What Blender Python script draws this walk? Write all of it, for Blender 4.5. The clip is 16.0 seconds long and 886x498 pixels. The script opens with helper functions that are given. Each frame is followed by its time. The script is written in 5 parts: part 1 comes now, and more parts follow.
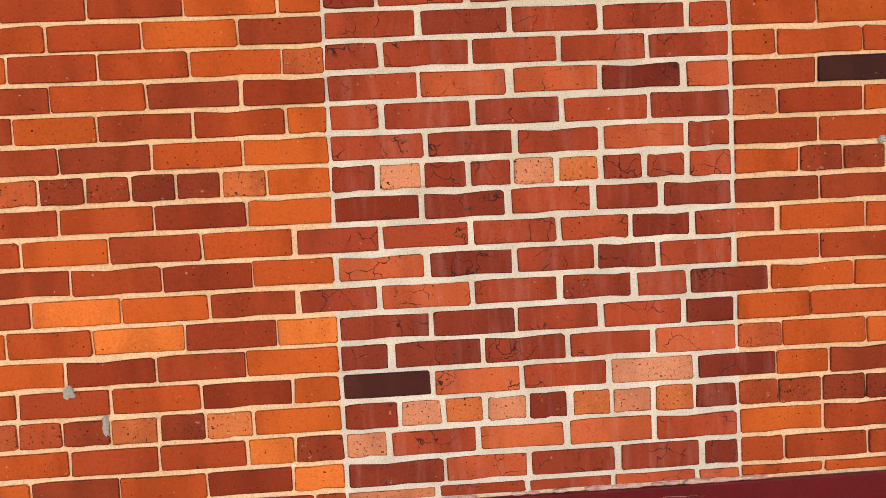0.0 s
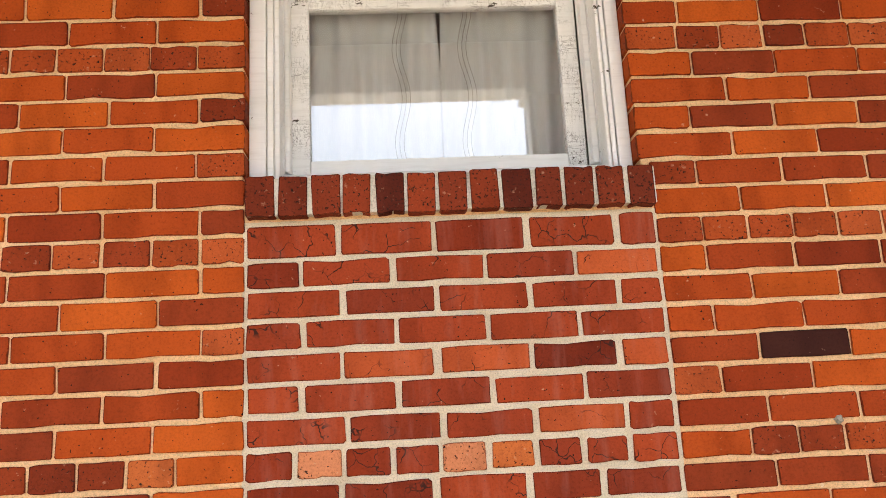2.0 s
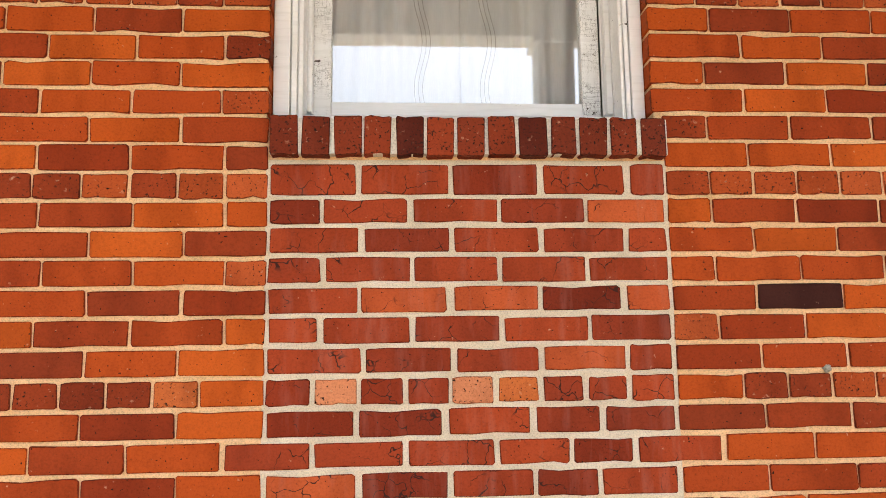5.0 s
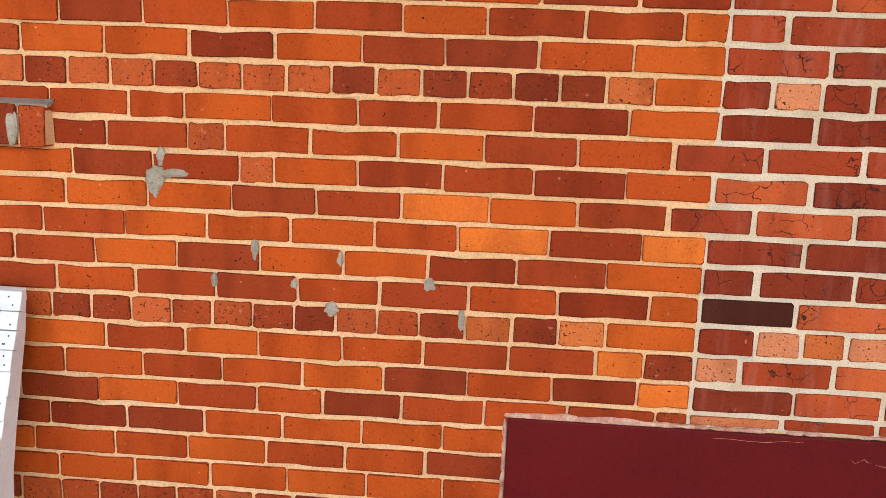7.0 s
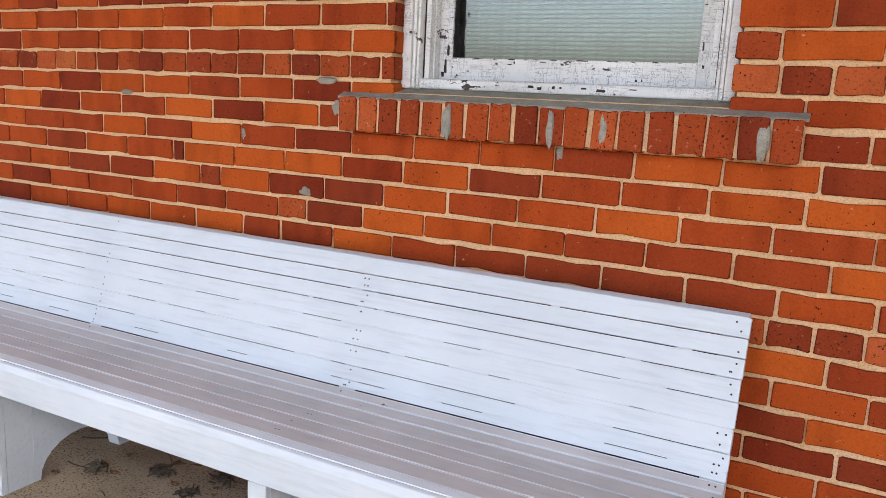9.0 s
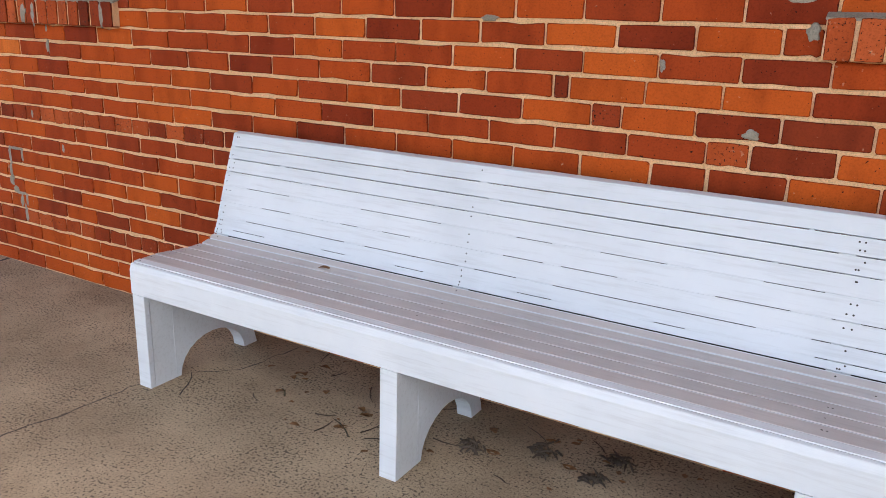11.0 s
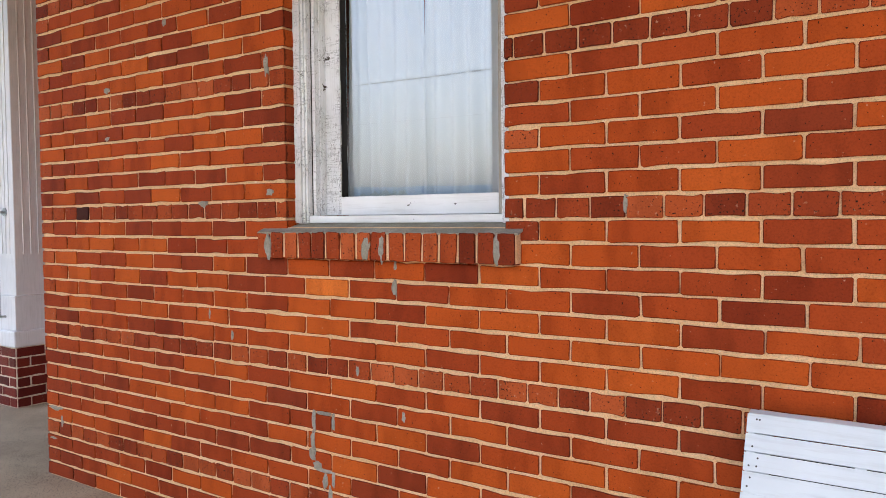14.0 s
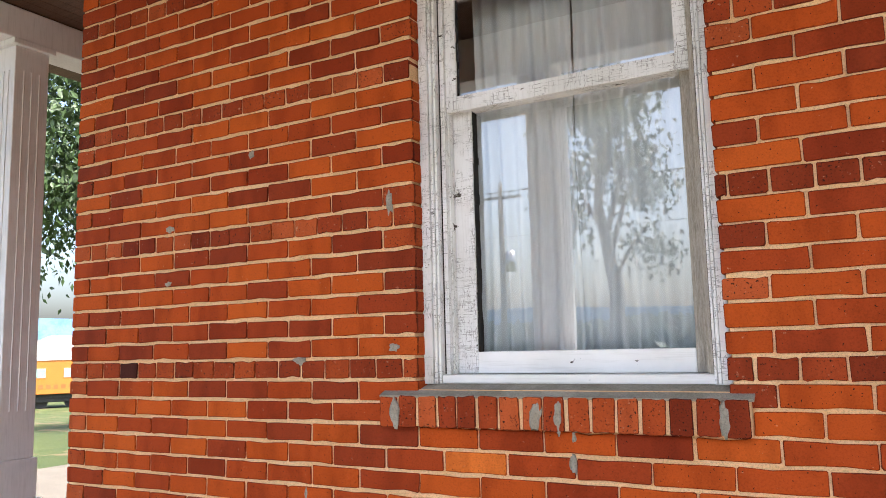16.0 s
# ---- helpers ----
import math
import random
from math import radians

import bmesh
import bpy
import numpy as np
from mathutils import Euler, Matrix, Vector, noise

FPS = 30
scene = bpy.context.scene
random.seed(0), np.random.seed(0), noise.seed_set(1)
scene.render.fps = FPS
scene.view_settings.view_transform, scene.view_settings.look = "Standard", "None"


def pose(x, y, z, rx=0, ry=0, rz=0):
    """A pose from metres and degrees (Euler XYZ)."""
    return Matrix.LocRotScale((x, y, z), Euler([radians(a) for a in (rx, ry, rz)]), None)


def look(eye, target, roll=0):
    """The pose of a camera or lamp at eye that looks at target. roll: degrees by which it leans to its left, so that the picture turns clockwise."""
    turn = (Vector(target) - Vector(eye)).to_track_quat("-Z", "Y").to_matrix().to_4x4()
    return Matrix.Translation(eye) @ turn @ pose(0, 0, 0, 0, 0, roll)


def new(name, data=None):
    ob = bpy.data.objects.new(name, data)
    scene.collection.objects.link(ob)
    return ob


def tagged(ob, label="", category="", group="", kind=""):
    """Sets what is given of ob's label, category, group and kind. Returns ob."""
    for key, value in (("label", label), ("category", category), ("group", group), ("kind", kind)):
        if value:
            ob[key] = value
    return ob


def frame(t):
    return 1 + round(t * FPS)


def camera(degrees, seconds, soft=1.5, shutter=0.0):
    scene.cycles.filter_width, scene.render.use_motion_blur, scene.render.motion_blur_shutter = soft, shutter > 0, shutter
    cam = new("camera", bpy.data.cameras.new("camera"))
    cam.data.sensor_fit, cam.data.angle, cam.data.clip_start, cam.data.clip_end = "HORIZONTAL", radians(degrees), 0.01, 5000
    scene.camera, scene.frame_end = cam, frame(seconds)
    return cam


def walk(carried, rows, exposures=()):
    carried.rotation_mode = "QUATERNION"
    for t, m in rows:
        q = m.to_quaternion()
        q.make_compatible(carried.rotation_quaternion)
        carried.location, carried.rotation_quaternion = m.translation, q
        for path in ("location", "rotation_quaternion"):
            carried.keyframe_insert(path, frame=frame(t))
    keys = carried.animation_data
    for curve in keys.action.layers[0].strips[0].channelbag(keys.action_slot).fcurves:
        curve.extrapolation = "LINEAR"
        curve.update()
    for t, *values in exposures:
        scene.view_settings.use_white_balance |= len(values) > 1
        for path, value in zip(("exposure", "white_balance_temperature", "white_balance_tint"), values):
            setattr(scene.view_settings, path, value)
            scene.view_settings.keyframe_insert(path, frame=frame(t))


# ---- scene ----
cam = camera(59.6, 16.0, soft=0.75)
PATH = [
    (0, (0.162, -1.911, 1.305), (0.274, 0.082, 1.181), -2.7),
    (0.5, (0.206, -1.921, 1.353), (0.344, 0.074, 1.336), -2.6),
    (1, (0.277, -1.889, 1.382), (0.415, 0.103, 1.481), -2.5),
    (1.5, (0.341, -1.846, 1.409), (0.474, 0.131, 1.675), -2.8),
    (2, (0.376, -1.838, 1.466), (0.485, 0.114, 1.885), -2.9),
    (2.5, (0.393, -1.846, 1.513), (0.479, 0.071, 2.077), -3.0),
    (3, (0.39, -1.869, 1.553), (0.456, 0.021, 2.206), -2.8),
    (3.2, (0.377, -1.87, 1.555), (0.444, 0.009, 2.235), -2.7),
    (5.3, (0.29, -1.927, 1.418), (0.424, 0.059, 1.606), -0.3),
    (5.5, (0.24, -1.948, 1.403), (0.391, 0.042, 1.527), -0.1),
    (6, (-0.008, -1.986, 1.386), (0.216, -0.001, 1.292), 0.5),
    (6.5, (-0.234, -1.965, 1.339), (-0.149, 0.018, 1.092), 1.1),
    (7, (-0.514, -1.86, 1.318), (-0.636, 0.104, 0.954), 2.3),
    (7.5, (-0.684, -1.856, 1.296), (-1.095, 0.056, 0.88), 2.4),
    (8, (-0.948, -1.93, 1.29), (-1.587, -0.081, 0.875), 2.5),
    (8.5, (-1.198, -1.971, 1.286), (-1.996, -0.181, 0.886), 2.8),
    (9, (-1.517, -1.944, 1.28), (-2.409, -0.193, 0.907), 2.9),
    (9.5, (-1.739, -1.984, 1.29), (-2.706, -0.28, 0.888), 2.5),
    (9.7, (-1.875, -2.029, 1.294), (-2.837, -0.328, 0.869), 2.5),
    (11.8, (-3.067, -2.176, 1.223), (-4.062, -0.547, 0.63), 1.2),
    (12, (-3.174, -2.183, 1.227), (-4.187, -0.558, 0.646), 0.8),
    (12.5, (-3.499, -2.152, 1.239), (-4.564, -0.531, 0.751), 0.7),
    (13, (-3.794, -2.161, 1.29), (-4.894, -0.532, 0.924), 0.5),
    (13.5, (-4.057, -2.182, 1.311), (-5.196, -0.551, 1.109), 0.2),
    (14, (-4.316, -2.137, 1.333), (-5.451, -0.492, 1.252), -0.5),
    (14.5, (-4.527, -2.072, 1.383), (-5.647, -0.415, 1.409), -1.1),
    (15, (-4.719, -2.126, 1.404), (-5.806, -0.451, 1.511), -1.4),
    (15.5, (-4.961, -2.216, 1.428), (-5.988, -0.512, 1.626), -1.4),
    (16, (-5.18, -2.213, 1.443), (-6.151, -0.482, 1.69), -1.4),
]
EXPOSURES = [(0.0, 2.54, 6550, 10), (0.6, 2.42, 6800, 10), (2.0, 2.38, 6850, 10), (3.2, 2.36, 6600, 10), (5.3, 2.40, 6900, 10), (6.5, 2.48, 6900, 10), (7.5, 2.32, 6500, 10), (9.5, 1.85, 6230, 10), (12.5, 1.83, 6250, 10), (14.5, 1.99, 6200, 10), (16.0, 2.0, 6150, 10)]
walk(cam, [(t, look(eye, target, roll)) for t, eye, target, roll in PATH], EXPOSURES)

# ---------- world, sun ----------
world = bpy.data.worlds.new("world")
scene.world = world
world.use_nodes = True
wn = world.node_tree
sky = wn.nodes.new("ShaderNodeTexSky")
sky.sky_type, sky.sun_disc = "NISHITA", False
sky.sun_elevation, sky.sun_rotation = radians(66.6), radians(142.4)
sky.dust_density, sky.air_density, sky.ozone_density = 6.0, 1.0, 0.6
wn.links.new(sky.outputs[0], wn.nodes["Background"].inputs[0])
wn.nodes["Background"].inputs[1].default_value = 0.15
sun = new("sun", bpy.data.lights.new("sun", "SUN"))
sun.data.energy, sun.data.angle, sun.data.color = 4.0, radians(1.0), (1.0, 0.95, 0.88)
sun.matrix_world = look((5, -6.5, 19), (0, 0, 0))


# ---------- materials ----------
def nodes_of(name):
    m = bpy.data.materials.new(name)
    m.use_nodes = True
    t = m.node_tree
    return m, t, t.nodes["Principled BSDF"]


def add(t, kind, **values):
    n = t.nodes.new(kind)
    for key, v in values.items():
        n.inputs[key.replace("_", " ")].default_value = v
    return n


def ramp(t, fac, stops):
    r = t.nodes.new("ShaderNodeValToRGB")
    while len(r.color_ramp.elements) < len(stops):
        r.color_ramp.elements.new(0.5)
    for e, (p, c) in zip(r.color_ramp.elements, stops):
        e.position, e.color = p, (*c, 1)
    t.links.new(fac, r.inputs[0])
    return r.outputs[0]


def mixed(t, fac, a, b, how="MIX"):
    n = t.nodes.new("ShaderNodeMix")
    n.data_type, n.blend_type = "RGBA", how
    for socket, v in ((n.inputs[0], fac), (n.inputs[6], a), (n.inputs[7], b)):
        if hasattr(v, "links"):
            t.links.new(v, socket)
        else:
            socket.default_value = v if isinstance(v, float) else (*v, 1)
    return n.outputs[2]


def calc(t, how, a, b=0.0):
    n = t.nodes.new("ShaderNodeMath")
    n.operation = how
    for socket, v in zip(n.inputs, (a, b)):
        if hasattr(v, "links"):
            t.links.new(v, socket)
        else:
            socket.default_value = v
    return n.outputs[0]


def coords(t, stretch=(1, 1, 1), turned=0.0, jump=False):
    """Object coordinates; jump: moved by a random step for every piece."""
    c = t.nodes.new("ShaderNodeTexCoord")
    m = t.nodes.new("ShaderNodeMapping")
    m.inputs["Scale"].default_value = stretch
    m.inputs["Rotation"].default_value = (0, 0, turned)
    t.links.new(c.outputs["Object"], m.inputs[0])
    if jump:
        r = chance(t)
        s = t.nodes.new("ShaderNodeCombineXYZ")
        for socket, far in zip(s.inputs, (37.0, 11.0, 53.0)):
            t.links.new(calc(t, "MULTIPLY", r, far), socket)
        t.links.new(s.outputs[0], m.inputs["Location"])
    return m.outputs[0]


def chance(t):
    a = t.nodes.new("ShaderNodeObjectInfo").outputs["Random"]
    b = t.nodes.new("ShaderNodeNewGeometry").outputs["Random Per Island"]
    return calc(t, "FRACT", calc(t, "ADD", a, b))


def tex(t, at, scale, detail=4.0, rough=0.6, kind="ShaderNodeTexNoise"):
    n = add(t, kind, Scale=scale)
    if kind == "ShaderNodeTexNoise":
        n.inputs["Detail"].default_value, n.inputs["Roughness"].default_value = detail, rough
    t.links.new(at, n.inputs["Vector"])
    return n.outputs[0]


def bumped(t, b, height, strength, distance):
    n = add(t, "ShaderNodeBump", Strength=strength, Distance=distance)
    t.links.new(height, n.inputs["Height"])
    t.links.new(n.outputs[0], b.inputs["Normal"])


def brick_mat(name, stops, speckle=0.0, cracks=False, rough=0.72, smear=(0.76, 0.49, 0.26)):
    """Fired clay: a colour for each brick, burnt bands, pits and lime smears."""
    m, t, b = nodes_of(name)
    at = coords(t, jump=True)
    col = ramp(t, chance(t), stops)
    band = ramp(t, tex(t, coords(t, (9, 9, 3), jump=True), 0.9, 2.0), [(0.36, (0.62, 0.54, 0.54)), (0.52, (1, 1, 1)), (0.75, (1.12, 1.12, 1.1))])
    col = mixed(t, 0.6, col, band, "MULTIPLY")
    grain = ramp(t, tex(t, at, 170.0, 5.0, 0.75), [(0.25, (0.58, 0.55, 0.53)), (0.5, (1, 1, 1)), (0.8, (1.22, 1.22, 1.22))])
    col = mixed(t, 0.8, col, grain, "MULTIPLY")
    pits = tex(t, at, 150.0, 3.0, 0.55)
    pit = ramp(t, pits, [(0.245 + 0.08 * speckle, (1, 1, 1)), (0.305 + 0.09 * speckle, (0, 0, 0))])
    col = mixed(t, pit, col, (0.035, 0.012, 0.008))
    specks = ramp(t, tex(t, at, 150.0, 1.0, 0.4), [(0.235, (1, 1, 1)), (0.26, (0, 0, 0))])
    col = mixed(t, specks, col, (0.02, 0.008, 0.006))
    lime = ramp(t, tex(t, at, 60.0, 3.0, 0.6), [(0.70 - 0.05 * speckle, (0, 0, 0)), (0.78, (0.55, 0.55, 0.55))])
    col = mixed(t, lime, col, (0.62, 0.42, 0.27))
    height = calc(t, "SUBTRACT", tex(t, at, 120.0, 6.0, 0.7), calc(t, "MULTIPLY", pit, 0.8))
    if cracks:
        warp = t.nodes.new("ShaderNodeVectorMath")
        warp.operation = "MULTIPLY_ADD"
        n = add(t, "ShaderNodeTexNoise", Scale=25.0)
        t.links.new(at, n.inputs["Vector"])
        t.links.new(n.outputs["Color"], warp.inputs[0])
        warp.inputs[1].default_value = (0.05, 0.05, 0.05)
        t.links.new(at, warp.inputs[2])
        v = add(t, "ShaderNodeTexVoronoi", Scale=16.0)
        v.feature = "DISTANCE_TO_EDGE"
        t.links.new(warp.outputs[0], v.inputs["Vector"])
        thin = ramp(t, v.outputs["Distance"], [(0.010, (1, 1, 1)), (0.020, (0, 0, 0))])
        some = ramp(t, tex(t, at, 9.0, 2.0), [(0.50, (0, 0, 0)), (0.58, (1, 1, 1))])
        thin = mixed(t, 1.0, thin, some, "MULTIPLY")
        col = mixed(t, thin, col, (0.04, 0.014, 0.01))
        wash = ramp(t, tex(t, coords(t, (30, 30, 4), jump=True), 1.0, 4.0), [(0.52, (0, 0, 0)), (0.70, (0.15, 0.15, 0.15))])
        col = mixed(t, wash, col, (0.46, 0.22, 0.17))
    rim = t.nodes.new("ShaderNodeAttribute")
    rim.attribute_name = "rim"
    edge = calc(t, "ADD", rim.outputs["Fac"], calc(t, "MULTIPLY", calc(t, "SUBTRACT", tex(t, at, 42.0, 5.0, 0.7), 0.5), 2.2))
    # shadow line along the joints, painted as a darker, broken rim
    dark = ramp(t, edge, [(0.62, (1, 1, 1)), (0.84, (0.26, 0.23, 0.22))])
    col = mixed(t, 0.8, col, dark, "MULTIPLY")
    over = ramp(t, edge, [(1.10, (0, 0, 0)), (1.13, (1, 1, 1))])
    col = mixed(t, over, col, smear)
    t.links.new(col, b.inputs["Base Color"])
    b.inputs["Roughness"].default_value, b.inputs["Specular IOR Level"].default_value = rough, 0.10
    bumped(t, b, height, 0.4, 0.003)
    return m


def plain_mat(name, dark, light, scale=8.0, fine=120.0, rough=0.7, bump=0.3, depth=0.003, stretch=(1, 1, 1), spot=None, spot_at=0.68, spot_scale=14.0, metal=0.0, jump=False, strong=0.5, spread=0.14, gloss=0.3, pit=None):
    """Two tones in large clouds, fine grain, and spots of a third colour."""
    m, t, b = nodes_of(name)
    at = coords(t, stretch, jump=jump)
    col = ramp(t, tex(t, at, scale, 5.0, 0.65), [(0.3, dark), (0.7, light)])
    g = tex(t, at, fine, 5.0, 0.7)
    col = mixed(t, strong, col, ramp(t, g, [(0.5 - spread, (0.42, 0.42, 0.42)), (0.5, (1, 1, 1)), (0.5 + spread, (1.22, 1.22, 1.22))]), "MULTIPLY")
    if spot:
        s = ramp(t, tex(t, at, spot_scale, 6.0, 0.7), [(spot_at, (0, 0, 0)), (spot_at + 0.03, (1, 1, 1))])
        col = mixed(t, s, col, spot)
    if pit:
        # small dark pits, thicker in some places than in others
        many = calc(t, "MULTIPLY", calc(t, "SUBTRACT", tex(t, at, 5.0, 3.0), 0.5), 0.25)
        s = ramp(t, calc(t, "ADD", tex(t, at, 115.0, 3.0, 0.55), many), [(0.385, (0.8, 0.8, 0.8)), (0.43, (0, 0, 0))])
        col = mixed(t, s, col, pit)
    t.links.new(col, b.inputs["Base Color"])
    b.inputs["Roughness"].default_value, b.inputs["Metallic"].default_value = rough, metal
    b.inputs["Specular IOR Level"].default_value = gloss
    bumped(t, b, g, bump, depth)
    return m


def paint_mat(name, tone, grey, chips, grain=(1.0, 14.0, 14.0), rough=0.5, chip_scale=30.0, chip=(0.05, 0.035, 0.025), cracked=0.0):
    """Brushed paint on wood: grain lines, soft dirt and bare chips."""
    m, t, b = nodes_of(name)
    at = coords(t)
    lines = tex(t, coords(t, grain, jump=True), 6.0, 6.0, 0.62)
    dirt = tex(t, at, 3.5, 5.0, 0.6)
    col = ramp(t, dirt, [(0.3, grey), (0.62, tone)])
    col = mixed(t, 0.5, col, ramp(t, lines, [(0.3, (0.78, 0.77, 0.76)), (0.5, (1, 1, 1))]), "MULTIPLY")
    bare = ramp(t, tex(t, coords(t, (0.5, 1, 1)), chip_scale, 7.0, 0.72), [(chips, (0, 0, 0)), (chips + 0.012, (1, 1, 1))])
    if cracked:
        net = None
        for stretch in ((0.10, 1, 1.2), (1.0, 1, 0.16)):
            n = tex(t, coords(t, stretch), cracked, 3.0, 0.6)
            line = ramp(t, calc(t, "ABSOLUTE", calc(t, "SUBTRACT", n, 0.5)), [(0.006, (1, 1, 1)), (0.016, (0, 0, 0))])
            net = line if net is None else mixed(t, 1.0, net, line, "LIGHTEN")
        some = ramp(t, tex(t, at, 11.0, 4.0), [(0.40, (0, 0, 0)), (0.55, (0.6, 0.6, 0.6))])
        bare = mixed(t, 1.0, bare, mixed(t, 1.0, net, some, "MULTIPLY"), "ADD")
    col = mixed(t, bare, col, chip)
    t.links.new(col, b.inputs["Base Color"])
    b.inputs["Roughness"].default_value = rough
    bumped(t, b, calc(t, "SUBTRACT", lines, bare), 0.35, 0.002)
    return m


FIRED = [(0.0, (0.225, 0.035, 0.011)), (0.2, (0.30, 0.044, 0.010)), (0.45, (0.38, 0.059, 0.010)), (0.8, (0.44, 0.076, 0.010)), (1.0, (0.50, 0.097, 0.013))]
M_BRICK = brick_mat("fired_brick", FIRED)
M_HEAD = brick_mat("brick_end", [(0.0, (0.19, 0.028, 0.009)), (0.35, (0.29, 0.045, 0.012)), (0.7, (0.38, 0.068, 0.015)), (1.0, (0.46, 0.10, 0.028))], speckle=1.0)
M_DARK = brick_mat("burnt_brick", [(0.0, (0.21, 0.028, 0.008)), (1.0, (0.27, 0.036, 0.008))])
M_BLACK = brick_mat("vitrified_brick", [(0.0, (0.05, 0.014, 0.010)), (1.0, (0.07, 0.018, 0.011))])
M_ORANGE = brick_mat("orange_brick", [(0.0, (0.60, 0.135, 0.020)), (1.0, (0.68, 0.175, 0.028))])
M_OLD = brick_mat("cracked_brick", [(0.0, (0.20, 0.030, 0.012)), (0.4, (0.275, 0.041, 0.014)), (1.0, (0.35, 0.055, 0.016))], cracks=True, smear=(0.58, 0.53, 0.42))
M_OLDBRIGHT = brick_mat("cracked_bright_brick", [(0.0, (0.42, 0.075, 0.022)), (1.0, (0.49, 0.105, 0.030))], cracks=True, smear=(0.58, 0.53, 0.42))
M_OLDDARK = brick_mat("cracked_dark_brick", [(0.0, (0.16, 0.022, 0.009)), (1.0, (0.24, 0.032, 0.010))], cracks=True, smear=(0.58, 0.53, 0.42))
M_PALE = brick_mat("salmon_brick", [(0.0, (0.52, 0.17, 0.07)), (1.0, (0.60, 0.24, 0.12))], speckle=1.0, smear=(0.58, 0.53, 0.42))
M_OCHRE = brick_mat("speckled_orange_brick", [(0.0, (0.46, 0.11, 0.028)), (1.0, (0.54, 0.15, 0.04))], speckle=1.0)
M_SILLBRICK = brick_mat("dark_speckled_brick", [(0.0, (0.10, 0.018, 0.010)), (0.5, (0.18, 0.030, 0.012)), (1.0, (0.27, 0.043, 0.014))], speckle=1.3, smear=(0.66, 0.60, 0.48))
M_LIME = plain_mat("pale_lime_mortar", (0.58, 0.53, 0.43), (0.74, 0.70, 0.60), 9.0, 220.0, 0.95, 0.7, 0.004)
M_MORTAR = plain_mat("tan_mortar", (0.70, 0.43, 0.21), (0.84, 0.56, 0.32), 5.0, 260.0, 0.95, 0.7, 0.004, spot=(0.80, 0.63, 0.42), spot_at=0.66, spot_scale=40.0)
M_GREYMORTAR = plain_mat("grey_mortar", (0.56, 0.47, 0.34), (0.75, 0.65, 0.50), 7.0, 240.0, 0.95, 0.7, 0.004)
M_CEMENT = plain_mat("cement_repair", (0.25, 0.225, 0.175), (0.40, 0.37, 0.31), 12.0, 200.0, 0.95, 0.7, 0.004)
M_CONCRETE = plain_mat("porch_concrete", (0.25, 0.190, 0.122), (0.44, 0.345, 0.230), 2.2, 150.0, 0.9, 0.5, 0.003, strong=0.6, spread=0.13, spot=(0.60, 0.54, 0.44), spot_at=0.765, spot_scale=70.0, pit=(0.05, 0.038, 0.026))
M_CRACK = plain_mat("crack_dirt", (0.025, 0.02, 0.014), (0.05, 0.04, 0.03), 9.0)
M_BENCH = paint_mat("white_bench_paint", (0.685, 0.735, 0.77), (0.62, 0.668, 0.70), 0.735, rough=0.42)
M_SEAT = paint_mat("worn_seat_paint", (0.56, 0.535, 0.52), (0.47, 0.45, 0.44), 0.72, rough=0.5)
# near-black: painted shade in bench gaps and frame joints, and blackened putty
M_GAP = plain_mat("gap_shade_dirt", (0.010, 0.008, 0.007), (0.022, 0.018, 0.015), 20.0)
M_FRAME = paint_mat("weathered_white_paint", (0.86, 0.86, 0.855), (0.76, 0.76, 0.745), 0.665, rough=0.55, chip_scale=20.0)
M_WORN = paint_mat("worn_frame_paint", (0.85, 0.855, 0.86), (0.66, 0.66, 0.64), 0.655, grain=(22.0, 22.0, 1.2), rough=0.55, chip_scale=16.0, cracked=55.0)
M_PEEL = paint_mat("peeling_white_paint", (0.85, 0.85, 0.845), (0.75, 0.745, 0.72), 0.615, rough=0.6, chip_scale=17.0, cracked=120.0)
M_ALLIG = paint_mat("alligatored_white_paint", (0.86, 0.855, 0.84), (0.77, 0.765, 0.745), 0.69, rough=0.6, chip_scale=22.0)
M_BAREWOOD = plain_mat("bare_grey_wood", (0.30, 0.27, 0.22), (0.52, 0.48, 0.42), 20.0, 90.0, 0.85, 0.5, 0.003, (12, 12, 1))
M_COLUMN = paint_mat("column_white_paint", (0.82, 0.82, 0.83), (0.72, 0.73, 0.74), 0.80, grain=(14.0, 14.0, 1.0))
M_CEIL = plain_mat("stained_ceiling_boards", (0.07, 0.035, 0.02), (0.12, 0.065, 0.04), 4.0, 60.0, 0.6, 0.3, 0.002, (1, 12, 1))
M_PANEL = plain_mat("maroon_paint", (0.098, 0.005, 0.006), (0.120, 0.007, 0.008), 3.0, 300.0, 0.45, 0.12, 0.001, spot=(0.22, 0.09, 0.08), spot_at=0.80, spot_scale=26.0, gloss=0.12)
M_CHIP = plain_mat("chipped_mortar_edge", (0.46, 0.17, 0.12), (0.76, 0.56, 0.42), 24.0, 200.0, 0.95, 0.9, 0.005)
M_PLASTER = plain_mat("room_plaster", (0.62, 0.61, 0.58), (0.70, 0.69, 0.66), 2.0)
M_DARKBRICK = brick_mat("glossy_maroon_brick", [(0.0, (0.10, 0.016, 0.014)), (1.0, (0.20, 0.03, 0.02))], rough=0.35)
M_STEEL = plain_mat("steel", (0.45, 0.45, 0.45), (0.6, 0.6, 0.6), 8.0, 90.0, 0.3, 0.05, 0.001, metal=1.0)
M_IRON = plain_mat("dark_iron", (0.02, 0.02, 0.022), (0.05, 0.05, 0.05), 6.0, 80.0, 0.6)
M_BLIND = plain_mat("green_blind_slat", (0.15, 0.27, 0.24), (0.21, 0.35, 0.31), 3.0, 60.0, 0.45, 0.05, 0.001)
